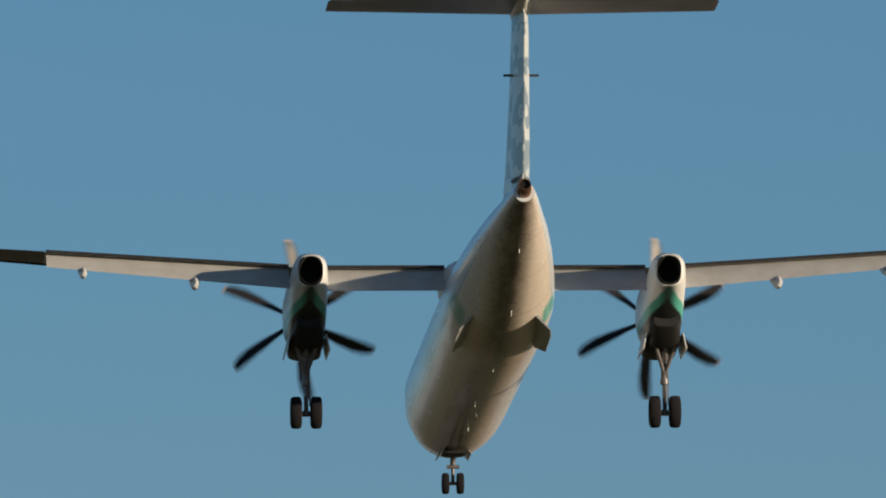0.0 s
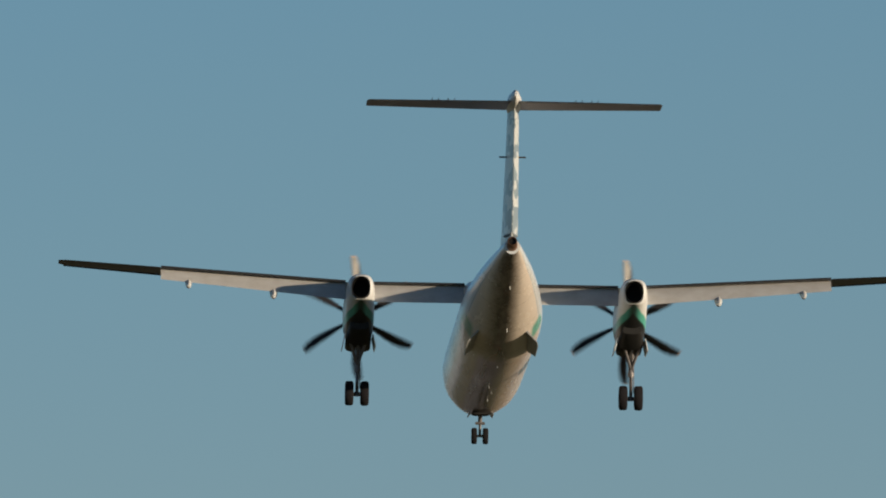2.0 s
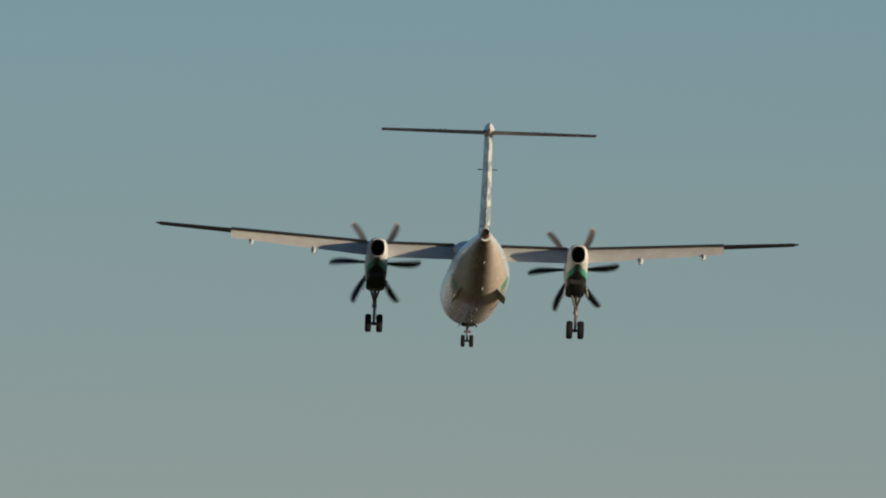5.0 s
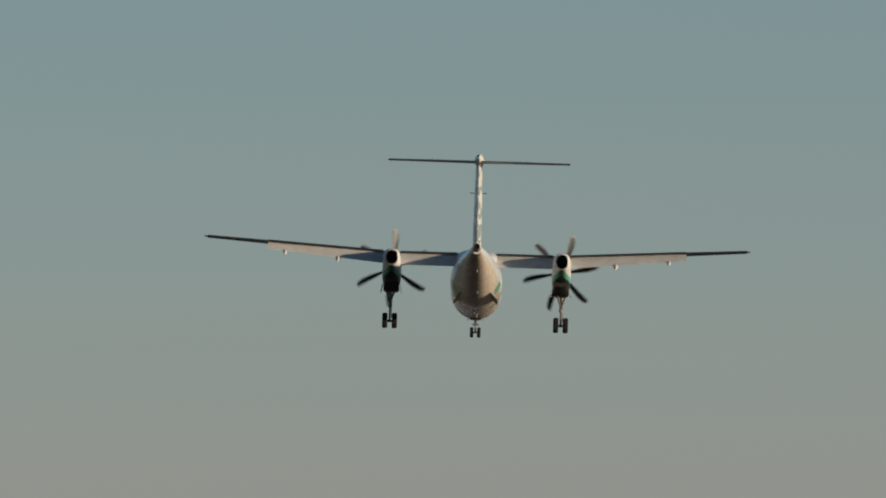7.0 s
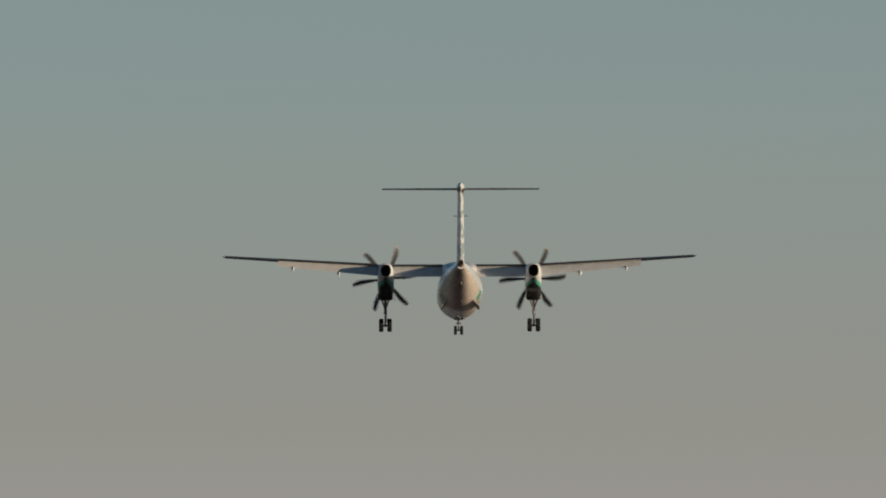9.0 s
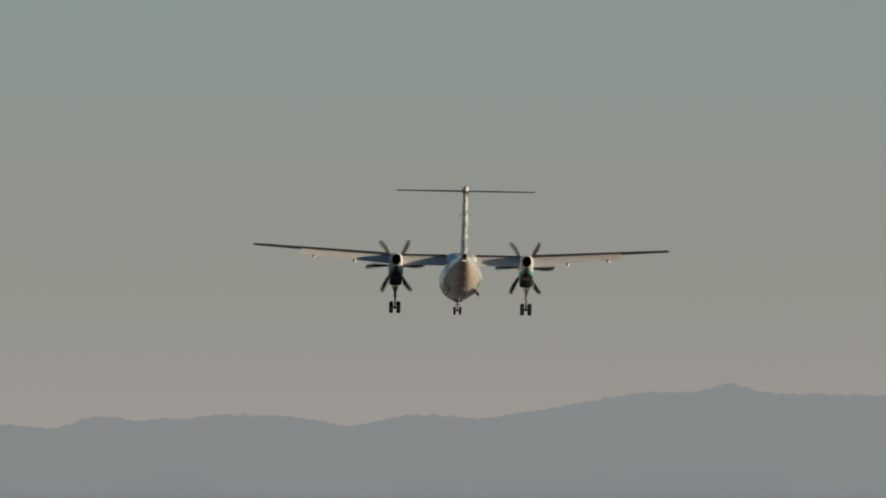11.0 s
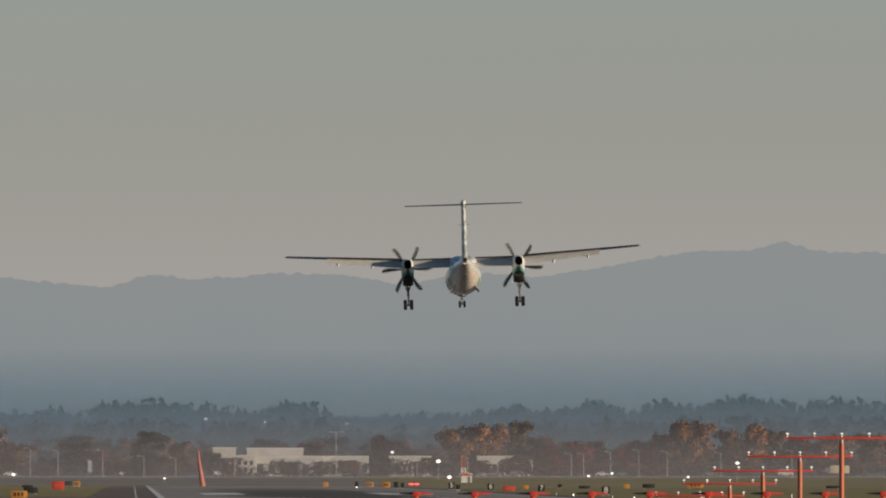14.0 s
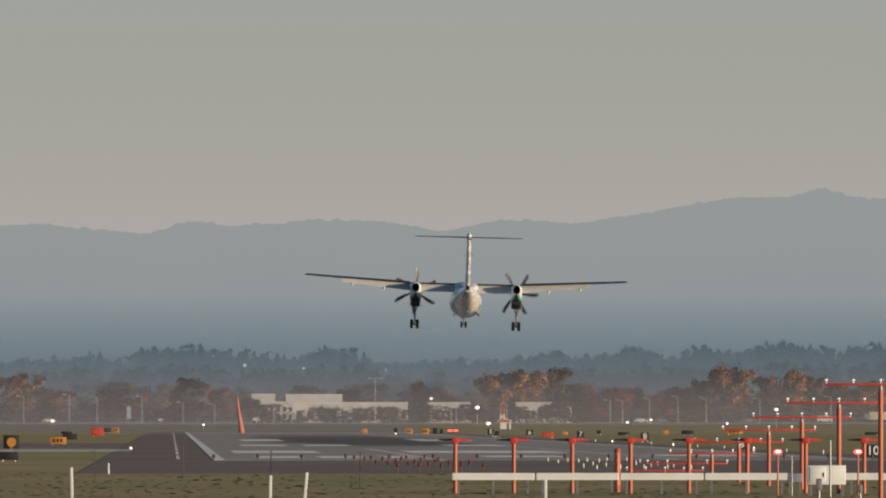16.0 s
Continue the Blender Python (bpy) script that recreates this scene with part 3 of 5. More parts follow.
bm = bmesh.new()
cols = [-3000, -1200, -500, -200, -60, 0, 60, 200, 500, 1200, 3000]
rows_y = [-2500, -1000, -300, 0, 300, 600, 1000, 1600, 2400, 2900, 3050, 3200, 3350, 3500, 3650, 3800, 3950, 4100, 4400, 4960]
gv = [[bm.verts.new((x, y, rise(y))) for x in cols] for y in rows_y]
for a, b in zip(gv, gv[1:]):
    for i in range(len(cols) - 1):
        bm.faces.new((a[i], a[i + 1], b[i + 1], b[i]))
tagged(part("ground", bm, ground_mat()), "dry autumn grass of the airfield", "ground", kind="structure")

HUMPS = [(-14, 18, -3.0), (7, 10, 1.6), (62, 20, 2.0), (101, 10, -2.4), (129, 16, 1.8), (242, 7, 3.2), (330, 60, -2.0)]  # x, width, height in metres


def ridge(x):
    k = min(1.0, max(0.0, (x - 138) / 84))
    z = 74.8 + 10.6 * k * k * (3 - 2 * k)
    for at, wide, high in HUMPS:
        z += high * math.exp(-((x - at) / wide) ** 2)
    return z + 0.9 * noise.noise((x * 0.07, 0, 0)) + 0.9 * noise.noise((x * 0.3, 5, 0)) + 0.5 * noise.noise((x * 0.9, 9, 0))


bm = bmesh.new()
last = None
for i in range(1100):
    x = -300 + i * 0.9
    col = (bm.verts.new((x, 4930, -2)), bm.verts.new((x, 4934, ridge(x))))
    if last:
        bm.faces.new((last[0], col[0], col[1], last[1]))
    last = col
tagged(part("backdrop", bm, mountain_mat()), "self-lit blue-grey mountain backdrop with haze in its colour", "mountains", kind="structure")

# upright sheets added across the land to imitate haze over distance
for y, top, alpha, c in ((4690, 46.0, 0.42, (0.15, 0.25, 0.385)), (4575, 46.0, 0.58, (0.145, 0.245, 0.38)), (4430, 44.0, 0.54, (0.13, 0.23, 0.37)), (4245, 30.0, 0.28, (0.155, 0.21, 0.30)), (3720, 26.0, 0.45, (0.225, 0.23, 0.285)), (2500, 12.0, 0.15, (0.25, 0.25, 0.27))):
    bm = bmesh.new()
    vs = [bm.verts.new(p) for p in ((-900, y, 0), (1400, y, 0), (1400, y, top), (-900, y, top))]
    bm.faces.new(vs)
    tagged(part("haze_bank", bm, haze_mat("thin_haze", alpha, top, c)), "flat see-through sheet standing in for haze over the land", "haze", kind="stuff")

# ---- runway ----
def slab(name, x0, x1, y0, y1, z, mat, parent=None, **tags):
    bm = bmesh.new()
    box(bm, x0, x1, y0, y1, z - 0.06, z)
    ob = part(name, bm, mat, parent, smooth=False)
    return tagged(ob, **tags) if tags else ob


def runway_mat():
    n = Nodes("runway_concrete", 0.9, spec=0.08)
    x, y, z = n.xyz()
    big = n.noise(0.04, 4, stretch=(1, 0.2, 1))
    fine = n.noise(1.5, 4)
    c = n.mix(n.step(big, 0.35, 0.7), (0.50, 0.43, 0.38), (0.60, 0.525, 0.46))
    wob = n.math("MULTIPLY", n.math("SUBTRACT", big, 0.5), 24.0)
    lane = n.math("SUBTRACT", 1.0, n.step(n.math("ABSOLUTE", n.math("ADD", n.math("SUBTRACT", x, 25.0), wob)), 7.0, 14.0))
    along = n.math("MULTIPLY", n.step(y, 1350.0, 1500.0), n.math("SUBTRACT", 1.0, n.step(y, 2000.0, 2600.0)))
    c = n.mix(n.math("MULTIPLY", n.math("MULTIPLY", lane, along), 0.85), c, (0.05, 0.05, 0.055))
    c = n.mix(n.math("MULTIPLY", fine, 0.3), c, (0.24, 0.21, 0.18))
    n.b.inputs["Sheen Weight"].default_value, n.b.inputs["Sheen Roughness"].default_value = 0.03, 0.7  # coarse grit
    n.b.inputs["Sheen Tint"].default_value = (1.0, 0.86, 0.74, 1)
    return n.done(c)


pad = slab("blast_pad", -5.0, 56.0, 700, 2980, 0.012, M_PAD, label="dark asphalt blast pad and shoulders", category="pavement", kind="structure")
runway = slab("runway", 2.95, 51.0, 932, 2990, 0.02, runway_mat(), label="worn grey runway with tyre rubber", category="runway", kind="structure")
strip = slab("service_road", -600, 900, 3985, 4060, rise(4020) + 0.12, M_CONCRETE, label="pale service road at the airfield's edge", category="road", kind="structure")
branch = slab("taxiway_branch", -60, -4.9, 1330, 1600, 0.012, M_PAD, label="dark asphalt taxiway that joins the blast pad", category="taxiway", kind="structure")
bm = bmesh.new()
edge = [[bm.verts.new((x, y, rise(y) + 0.03)) for x in (-500, -120, 20, 62)] for y in range(2991, 3981, 55)]
for a, b in zip(edge, edge[1:]):
    for i in range(3):
        bm.faces.new((a[i], a[i + 1], b[i + 1], b[i]))
tagged(part("apron", bm, asphalt("worn_brown_asphalt", (0.42, 0.36, 0.31), (0.50, 0.43, 0.37)), smooth=False), "wide worn brown-grey apron beyond the runway", "apron", kind="structure")
side = slab("pavement", -16, -3.6, 1205, 1275, 0.02, M_CONCRETE, label="pale concrete strip in the grass", category="pavement", kind="structure")
for x0, x1, y0, y1 in [(3.05, 3.8, 934, 2960), (48.4, 49.1, 934, 2960), (5.4, 12.9, 1140, 1215), (20.6, 34.0, 1140, 1215), (36.2, 36.6, 960, 2700), (18.8, 19.3, 935, 1300),
                       (7.6, 12.6, 1430, 1500), (14.5, 19.5, 1430, 1500), (30, 36, 1430, 1500), (6.4, 10.0, 990, 1040), (11.2, 14.8, 990, 1040), (16, 18.4, 990, 1040), (9.5, 15, 1750, 1900), (33, 40, 1750, 1900),
                       (24.0, 30.2, 1010, 1050), (38.0, 46.0, 1040, 1080)]:
    slab("painted_stripe", x0, x1, y0, y1, 0.026, M_MARK, runway)
for y in range(960, 2900, 130):
    slab("painted_dash", 0.42, 0.66, y, y + 92, 0.018, M_MARK, pad)

# ---- grass in the foreground ----
rng = random.Random(7)
verts, faces = [], []
for i in range(1500):
    y = 470 + 250 * rng.random() ** 1.3
    x = rng.uniform(-14, 44) * y / 560
    if y > 696 and -5.3 < x < 56.3:
        continue
    h, w, a = rng.uniform(0.02, 0.055) * (0.7 + 1.6 * max(0, noise.noise((x * 0.12, y * 0.02, 0)))), rng.uniform(0.08, 0.3), rng.uniform(-0.7, 0.7)
    dx, dy, lean = math.cos(a) * w, math.sin(a) * w, rng.uniform(-0.08, 0.08)
    k = len(verts)
    verts += [(x - dx, y - dy, -0.02), (x + dx, y + dy, -0.02), (x + dx * 0.2 + lean, y + lean, h), (x - dx * 0.5 + lean, y + 0.05, h * 0.85)]
    faces.append((k, k + 1, k + 2, k + 3))
me = bpy.data.meshes.new("grass")
me.from_pydata(verts, [], faces)
me.normals_split_custom_set_from_vertices([tuple(Vector((0.35 * math.sin(i // 4), -0.35, 0.85)).normalized()) for i in range(len(verts))])  # blades shade like the turf they stand in
me.materials.append(leaf_mat("dry_grass_blades", (0.34, 0.275, 0.14), (0.26, 0.235, 0.11)))
tagged(new("grass", me), "rough tufts of yellow-green autumn grass", "grass", kind="stuff")


# ---- woods and trees ----
def conifer(verts, faces, x, y, z, h, w, rng):
    k = len(verts)
    n = 11
    for j in range(n):
        q = j / n
        r = w * min(1.0, (1 - q) * 1.9) ** 0.9 * rng.uniform(0.5, 1.25) + 0.12
        zb = z + h * (0.08 + 0.9 * q)
        for i in range(5):
            a = 6.283 * (i + rng.random()) / 5
            m = len(verts)
            ca, sa = math.cos(a), math.sin(a)
            s = h * 0.05
            verts += [(x, y, zb + h * 0.1), (x + ca * r - sa * s, y + sa * r + ca * s, zb - h * 0.03 * rng.random()), (x + ca * r * 1.12, y + sa * r, zb - h * 0.05), (x + ca * r + sa * s, y + sa * r - ca * s, zb - h * 0.02)]
            faces.append((m, m + 1, m + 2, m + 3))
    m = len(verts)
    verts += [(x - 0.25, y, z - 1), (x + 0.25, y, z - 1), (x + 0.04, y, z + h), (x - 0.04, y, z + h)]
    faces.append((m, m + 1, m + 2, m + 3))


def rounded(verts, faces, x, y, z, h, w, rng):
    """A broad crown of loose clumps."""
    for j in range(46):
        q = rng.random()
        r = w * math.sin(math.pi * min(0.97, 0.12 + 0.85 * q)) ** 0.7
        a = rng.uniform(0, 6.283)
        c = Vector((x + math.cos(a) * r * rng.uniform(0.3, 1.1), y + math.sin(a) * r, z + h * (0.1 + 0.88 * q)))
        s = rng.uniform(0.5, 1.5)
        u, v = Vector((rng.gauss(0, 1), rng.gauss(0, 0.5), rng.gauss(0, 1))).normalized() * s, Vector((rng.gauss(0, 1), rng.gauss(0, 0.5), rng.gauss(0, 1))).normalized() * s
        m = len(verts)
        verts += [tuple(c - u), tuple(c + v), tuple(c + u), tuple(c - v)]
        faces.append((m, m + 1, m + 2, m + 3))


WOODS = [(-140, 22), (-60, 23), (-38, 26), (-16, 25), (-0, 30), (24, 27), (43, 25), (53, 28), (63, 28), (71, 23), (91, 24), (109, 24), (135, 27), (151, 25), (161, 29), (177, 25), (182, 30), (197, 28), (213, 30), (231, 29), (252, 29), (278, 29), (418, 25)]
verts, faces = [], []
rng = random.Random(11)
for i in range(4300):
    x = rng.uniform(WOODS[0][0], WOODS[-1][0])
    for (x0, h0), (x1, h1) in zip(WOODS, WOODS[1:]):
        if x0 <= x <= x1:
            top = h0 + (h1 - h0) * (x - x0) / (x1 - x0)
    near = i % 3 == 0
    y = rng.uniform(4450, 4545) if near else rng.uniform(4600, 4800)
    h = top * (rng.uniform(0.45, 0.78) if near else rng.choice((rng.uniform(0.66, 0.88), rng.uniform(0.82, 1.0), rng.uniform(0.86, 1.04))))
    if rng.random() < (0.2 if near else 0.42):
        conifer(verts, faces, x, y, 1.7, h * rng.uniform(0.84, 0.98), h * rng.uniform(0.045, 0.095), rng)
    else:
        rounded(verts, faces, x, y, 1.7, h * 0.93, h * rng.uniform(0.16, 0.3), rng)
me = bpy.data.meshes.new("far_woods")
me.from_pydata(verts, [], faces)
me.materials.append(leaf_mat("dark_fir_needles", (0.03, 0.05, 0.035), (0.055, 0.075, 0.05)))
tagged(new("far_woods", me), "dark fir woods behind the airfield in haze", "woods", kind="stuff")

LEAVES = {
    "brown": leaf_mat("brown_leaves", (0.42, 0.20, 0.115), (0.27, 0.15, 0.10)),
    "grey": leaf_mat("bare_twigs", (0.16, 0.115, 0.10), (0.11, 0.085, 0.08)),
    "rust": leaf_mat("rust_leaves", (0.42, 0.14, 0.05), (0.26, 0.10, 0.055)),
    "dark": leaf_mat("dark_green_leaves", (0.045, 0.055, 0.035), (0.07, 0.07, 0.045)),
    "orange": leaf_mat("orange_leaves", (0.60, 0.28, 0.07), (0.42, 0.20, 0.07)),
    "tan": leaf_mat("tan_leaves", (0.56, 0.28, 0.135), (0.40, 0.21, 0.11)),
    "olive": leaf_mat("olive_leaves", (0.22, 0.16, 0.09), (0.16, 0.125, 0.08)),
    "red": leaf_mat("red_leaves", (0.52, 0.085, 0.09), (0.33, 0.08, 0.085)),
}
KIND_WORDS = {"brown": "brown autumn", "grey": "leafless grey", "rust": "rust-coloured autumn", "dark": "dark green", "orange": "orange autumn", "tan": "tan autumn", "olive": "olive green", "red": "dark red autumn"}
TREE_STOCK = {}


def tree(kind, variant):
    """A broad-leaved tree of 10 m."""
    rng = random.Random(variant * 31 + len(kind))
    root = empty("tree", KIND_WORDS[kind] + " tree at the airfield's edge", "tree")
    bm = bmesh.new()
    tube(bm, (0, 0, -0.5), (rng.uniform(-0.3, 0.3), 0, 4.5), 0.24, 0.12, 7)
    tips = []
    for i in range(9):
        a, z0 = rng.uniform(0, 6.28), rng.uniform(1.8, 4.4)
        tip = (math.cos(a) * rng.uniform(1.2, 2.8), math.sin(a) * rng.uniform(1.2, 2.8), rng.uniform(3.6, 9.0))
        tube(bm, (0, 0, z0), tip, 0.1, 0.025, 5)
        tips.append(tip)
    part("trunk", bm, M_BARK, root, smooth=False)
    verts, faces = [], []
    lumps = [(*t, rng.uniform(0.9, 1.7)) for t in tips] + [(rng.gauss(0, 1.2), rng.gauss(0, 1.2), rng.uniform(1.6, 9.2), rng.uniform(0.8, 1.5)) for _ in range(14)]
    rounds = []
    for x, y, z, r in lumps:
        for _ in range(34 if kind == "grey" else 90):
            v = Vector((rng.gauss(0, 1), rng.gauss(0, 1), rng.gauss(0, 0.8))).normalized() * r * rng.random() ** 0.4
            s = rng.uniform(0.16, 0.40)
            u, w = Vector((rng.gauss(0, 1), rng.gauss(0, 1), rng.gauss(0, 1))).normalized() * s, Vector((rng.gauss(0, 1), rng.gauss(0, 1), rng.gauss(0, 1))).normalized() * s
            if kind == "grey":
                w = w * 0.25
            c = Vector((x, y, min(z, 9.4))) + v
            k = len(verts)
            verts += [tuple(c - u), tuple(c + w), tuple(c + u), tuple(c - w)]
            faces.append((k, k + 1, k + 2, k + 3))
            out = tuple((v.normalized() * 0.6 + Vector((c.x, c.y, c.z - 5.0)) * 0.3).normalized())
            rounds += [out] * 4
    me = bpy.data.meshes.new("crown")
    me.from_pydata(verts, [], faces)
    me.normals_split_custom_set_from_vertices(rounds)  # leaves shade with the roundness of their clump
    me.materials.append(LEAVES[kind])
    new("crown", me).parent = root
    return root


def plant(kind, variant, x, y, h, w):
    s = Matrix.Diagonal((w / 3.2, w / 3.2, h / 10, 1))
    m = Matrix.Translation((x, y, rise(y))) @ Matrix.Rotation(variant * 1.7 + x, 4, "Z")
    if (kind, variant) not in TREE_STOCK:
        ob = TREE_STOCK[kind, variant] = tree(kind, variant)
        ob.matrix_basis = m
    else:
        ob = copy_thing(TREE_STOCK[kind, variant], m)
    ob.scale = (w / 3.2, w / 3.2, h / 10)
    return ob


ROW = [(-51, 15, 5, "brown"), (-45, 16, 5, "brown"), (-37, 11, 5, "brown"), (-27, 12, 4, "grey"), (-18, 11, 5, "brown"), (-12, 9, 4, "rust"), (-4, 10, 4, "grey"), (5, 14, 6, "dark"), (15, 11, 4, "brown"), (22, 12, 4, "grey"), (57, 11, 4, "brown"), (63, 9, 4, "grey"),
       (71, 9, 4, "grey"), (79, 14, 4, "orange"), (87, 9, 4, "brown"), (94, 11, 4, "grey"), (101, 16, 5, "tan"), (108, 17, 6, "tan"), (114, 16, 4, "tan"), (122, 18, 5, "olive"), (132, 10, 4, "red"), (140, 11, 5, "red"), (147, 11, 4, "rust"), (154, 9, 4, "red")]
ROW_EAST = [(161, 11, 5, "red"), (167, 14, 4, "brown"), (173, 18, 5, "tan"), (180, 17, 5, "tan"), (188, 15, 5, "brown"), (195, 17, 5, "tan"), (203, 15, 5, "brown"), (210, 13, 5, "red"), (217, 11, 5, "brown"), (224, 13, 5, "tan"), (233, 14, 5, "brown"), (242, 12, 5, "red"), (251, 13, 5, "tan"), (261, 13, 5, "brown"), (-64, 14, 6, "brown"), (-77, 13, 6, "grey")]
rng = random.Random(5)
for i, (x, h, w, kind) in enumerate(ROW + ROW_EAST):
    tagged(plant(kind, i % 3, x, 4200 + rng.uniform(-25, 25), h, w), group="trees along the airfield's edge")
for i in range(64):  # a second row behind
    x = -130 + i * 6.6 + rng.uniform(-3, 3)
    tagged(plant(rng.choice(("brown", "olive", "grey", "dark", "brown", "tan")), rng.randrange(3), x, rng.uniform(4260, 4400), rng.uniform(8.5, 13.5), rng.uniform(4.5, 7.0)), group="trees along the airfield's edge")
for i in range(46):  # lower trees and shrubs in front of the row
    x = -110 + i * 9.0 + rng.uniform(-4, 4)
    tagged(plant(rng.choice(("red", "red", "brown", "grey") if 95 < x < 165 else ("grey", "grey", "brown", "dark", "rust")), rng.randrange(3), x, rng.uniform(4120, 4150), rng.uniform(4.2, 7.0), rng.uniform(3.5, 6.0)), group="trees along the airfield's edge")

# low scrub under the trees
verts, faces = [], []
rng = random.Random(21)
for i in range(17000):
    x = rng.uniform(-140, 300)
    y = rng.uniform(4112, 4146)
    top = (1.4 if 28 < x < 43 else 4.2) + 2.6 * noise.noise((x * 0.09, y * 0.02, 3)) + 1.2 * noise.noise((x * 0.4, 1, 3))
    c = Vector((x, y, rise(y) + max(0.3, top) * rng.random() ** 0.8))
    s = rng.uniform(0.12, 0.45)
    u, v = Vector((rng.gauss(0, 1), rng.gauss(0, 0.6), rng.gauss(0, 1))).normalized() * s, Vector((rng.gauss(0, 1), rng.gauss(0, 0.6), rng.gauss(0, 1))).normalized() * s
    m = len(verts)
    verts += [tuple(c - u), tuple(c + v), tuple(c + u), tuple(c - v)]
    faces.append((m, m + 1, m + 2, m + 3))
me = bpy.data.meshes.new("scrub")
me.from_pydata(verts, [], faces)
me.materials.append(leaf_mat("grey_brown_scrub", (0.17, 0.11, 0.11), (0.11, 0.085, 0.095)))
tagged(new("scrub", me), "grey-brown scrub under the airfield trees", "bushes", kind="stuff")


# ---- buildings at the airfield's edge ----
def building(x0, x1, y, depth, z1, rows, cols, label, roof=0.4):
    root = empty("airport_building", label, "building")
    z0 = rise(y)
    bm = bmesh.new()
    box(bm, x0, x1, y, y + depth, z0 - 0.5, z1 - roof)
    part("wall", bm, M_CONCRETE, root, smooth=False)
    bm = bmesh.new()
    box(bm, x0 - 0.15, x1 + 0.15, y - 0.15, y + depth + 0.15, z1 - roof, z1)
    part("roof", bm, M_WHITE, root, smooth=False)
    first = None
    for r in range(rows):
        for c in range(cols):
            w = (x1 - x0) / cols
            zz = z0 + 1.2 + (z1 - z0 - 2.0) * r / rows
            if first is None:
                bm = bmesh.new()
                box(bm, -w * 0.28, w * 0.28, -0.08, 0.1, 0, (z1 - z0 - 2.0) / rows * 0.6)
                first = part("window", bm, M_WINDOW, root, "dark glazed window", smooth=False)
                first.location = (x0 + w * (c + 0.5), y, zz)
            else:
                share(first, Matrix.Translation((x0 + w * (c + 0.5), y, zz)), root)
    return root


BLOCKS = [(25.4, 32.6, 4165, 12, 10.8, 0, 0), (28.8, 38.3, 4150, 10, 8.4, 2, 5), (36.1, 53.7, 4172, 14, 10.7, 0, 0), (38.4, 59.6, 4160, 10, 8.0, 1, 6), (45.5, 74.1, 4166, 10, 8.2, 1, 12), (80.5, 93.6, 4166, 10, 8.2, 1, 7), (108.0, 125.3, 4166, 10, 8.2, 1, 8)]
for x0, x1, y, dep, z1, r, c in BLOCKS:
    building(x0, x1, y, dep, z1, r, c, "low pale concrete airport building behind bare trees" if r else "plain white windowless airport block")

# ---- lamp posts ----
M_POLE = paint("pale_painted_steel", (0.46, 0.46, 0.47), 0.5, 0.2, 2)


def lamp_post(x, y, h, arms, lit):
    root = empty("street_lamp", "tall grey lamp post at the airfield's edge", "lamp post")
    bm = bmesh.new()
    tube(bm, (0, 0, -0.3), (0, 0, h), 0.12, 0.08, 8)
    part("pole", bm, M_POLE, root)
    for s in (-1, 1)[:arms]:
        bm = bmesh.new()
        tube(bm, (0, 0, h - 0.05), (s * 1.6, 0, h + 0.15), 0.06, 0.05, 6)
        part("arm", bm, M_POLE, root)
        bm = bmesh.new()
        box(bm, s * 1.6 - 0.45, s * 1.6 + 0.45, -0.2, 0.2, h + 0.08, h + 0.3, 0.05)
        part("lamp_head", bm, M_LAMP if lit else M_POLE, root)
    root.location = (x, y, rise(y))
    return tagged(root, group="lamp posts at the airfield's edge")


POSTS = [(-43.0, 7.9, 1), (-29.6, 8.3, 1), (-21.5, 7.6, 1), (-8.4, 7.8, 1), (3.6, 6.1, 1), (12.9, 5.6, 1), (30.1, 6.1, 1), (35.5, 5.8, 1), (59.8, 13.1, 2), (82.0, 5.5, 1), (83.5, 5.3, 1), (98.3, 5.8, 1), (128.6, 6.8, 1), (132.2, 6.8, 1), (140.1, 7.3, 1), (148.4, 7.9, 1), (156.7, 7.4, 1), (172.4, 7.1, 1), (193.2, 7.8, 1)]
for x, h, n in POSTS:
    lamp_post(x, 3900, h, n, False)

# single bright lights, house lights in the woods; their slim masts are added
for x, y, z, r in [(82.8, 3600, 6.0, 0.50), (78.6, 3300, 1.8, 0.45), (145.4, 3200, 5.2, 0.40), (25.5, 4590, 21.4, 0.50), (45.7, 4590, 20.4, 0.40), (61.8, 4590, 19.8, 0.40), (74.1, 4590, 19.8, 0.35), (80.1, 4100, 9.2, 0.45), (-31.9, 3600, 2.4, 0.40), (123.3, 3600, 2.0, 0.30), (129.7, 3600, 2.7, 0.30), (150.3, 3600, 1.7, 0.30), (8.1, 3300, 1.5, 0.25), (40.5, 2400, 0.3, 0.12), (-3.7, 1240, 0.2, 0.10)]:
    root = empty("mast_light", "lit white light on an added slim mast", "lamp")
    bm = bmesh.new()
    tube(bm, (0, 0, min(rise(y), z) - 0.3 - z), (0, 0, 0), 0.05, 0.03, 5)
    part("mast", bm, M_GREY, root)
    bm = bmesh.new()
    bmesh.ops.create_icosphere(bm, subdivisions=2, radius=r, matrix=Matrix.Diagonal((1.2, 0.6, 0.9, 1)))
    part("lamp_head", bm, M_LAMP, root)
    tagged(root, group="mast lights")
    root.location = (x, y, z)

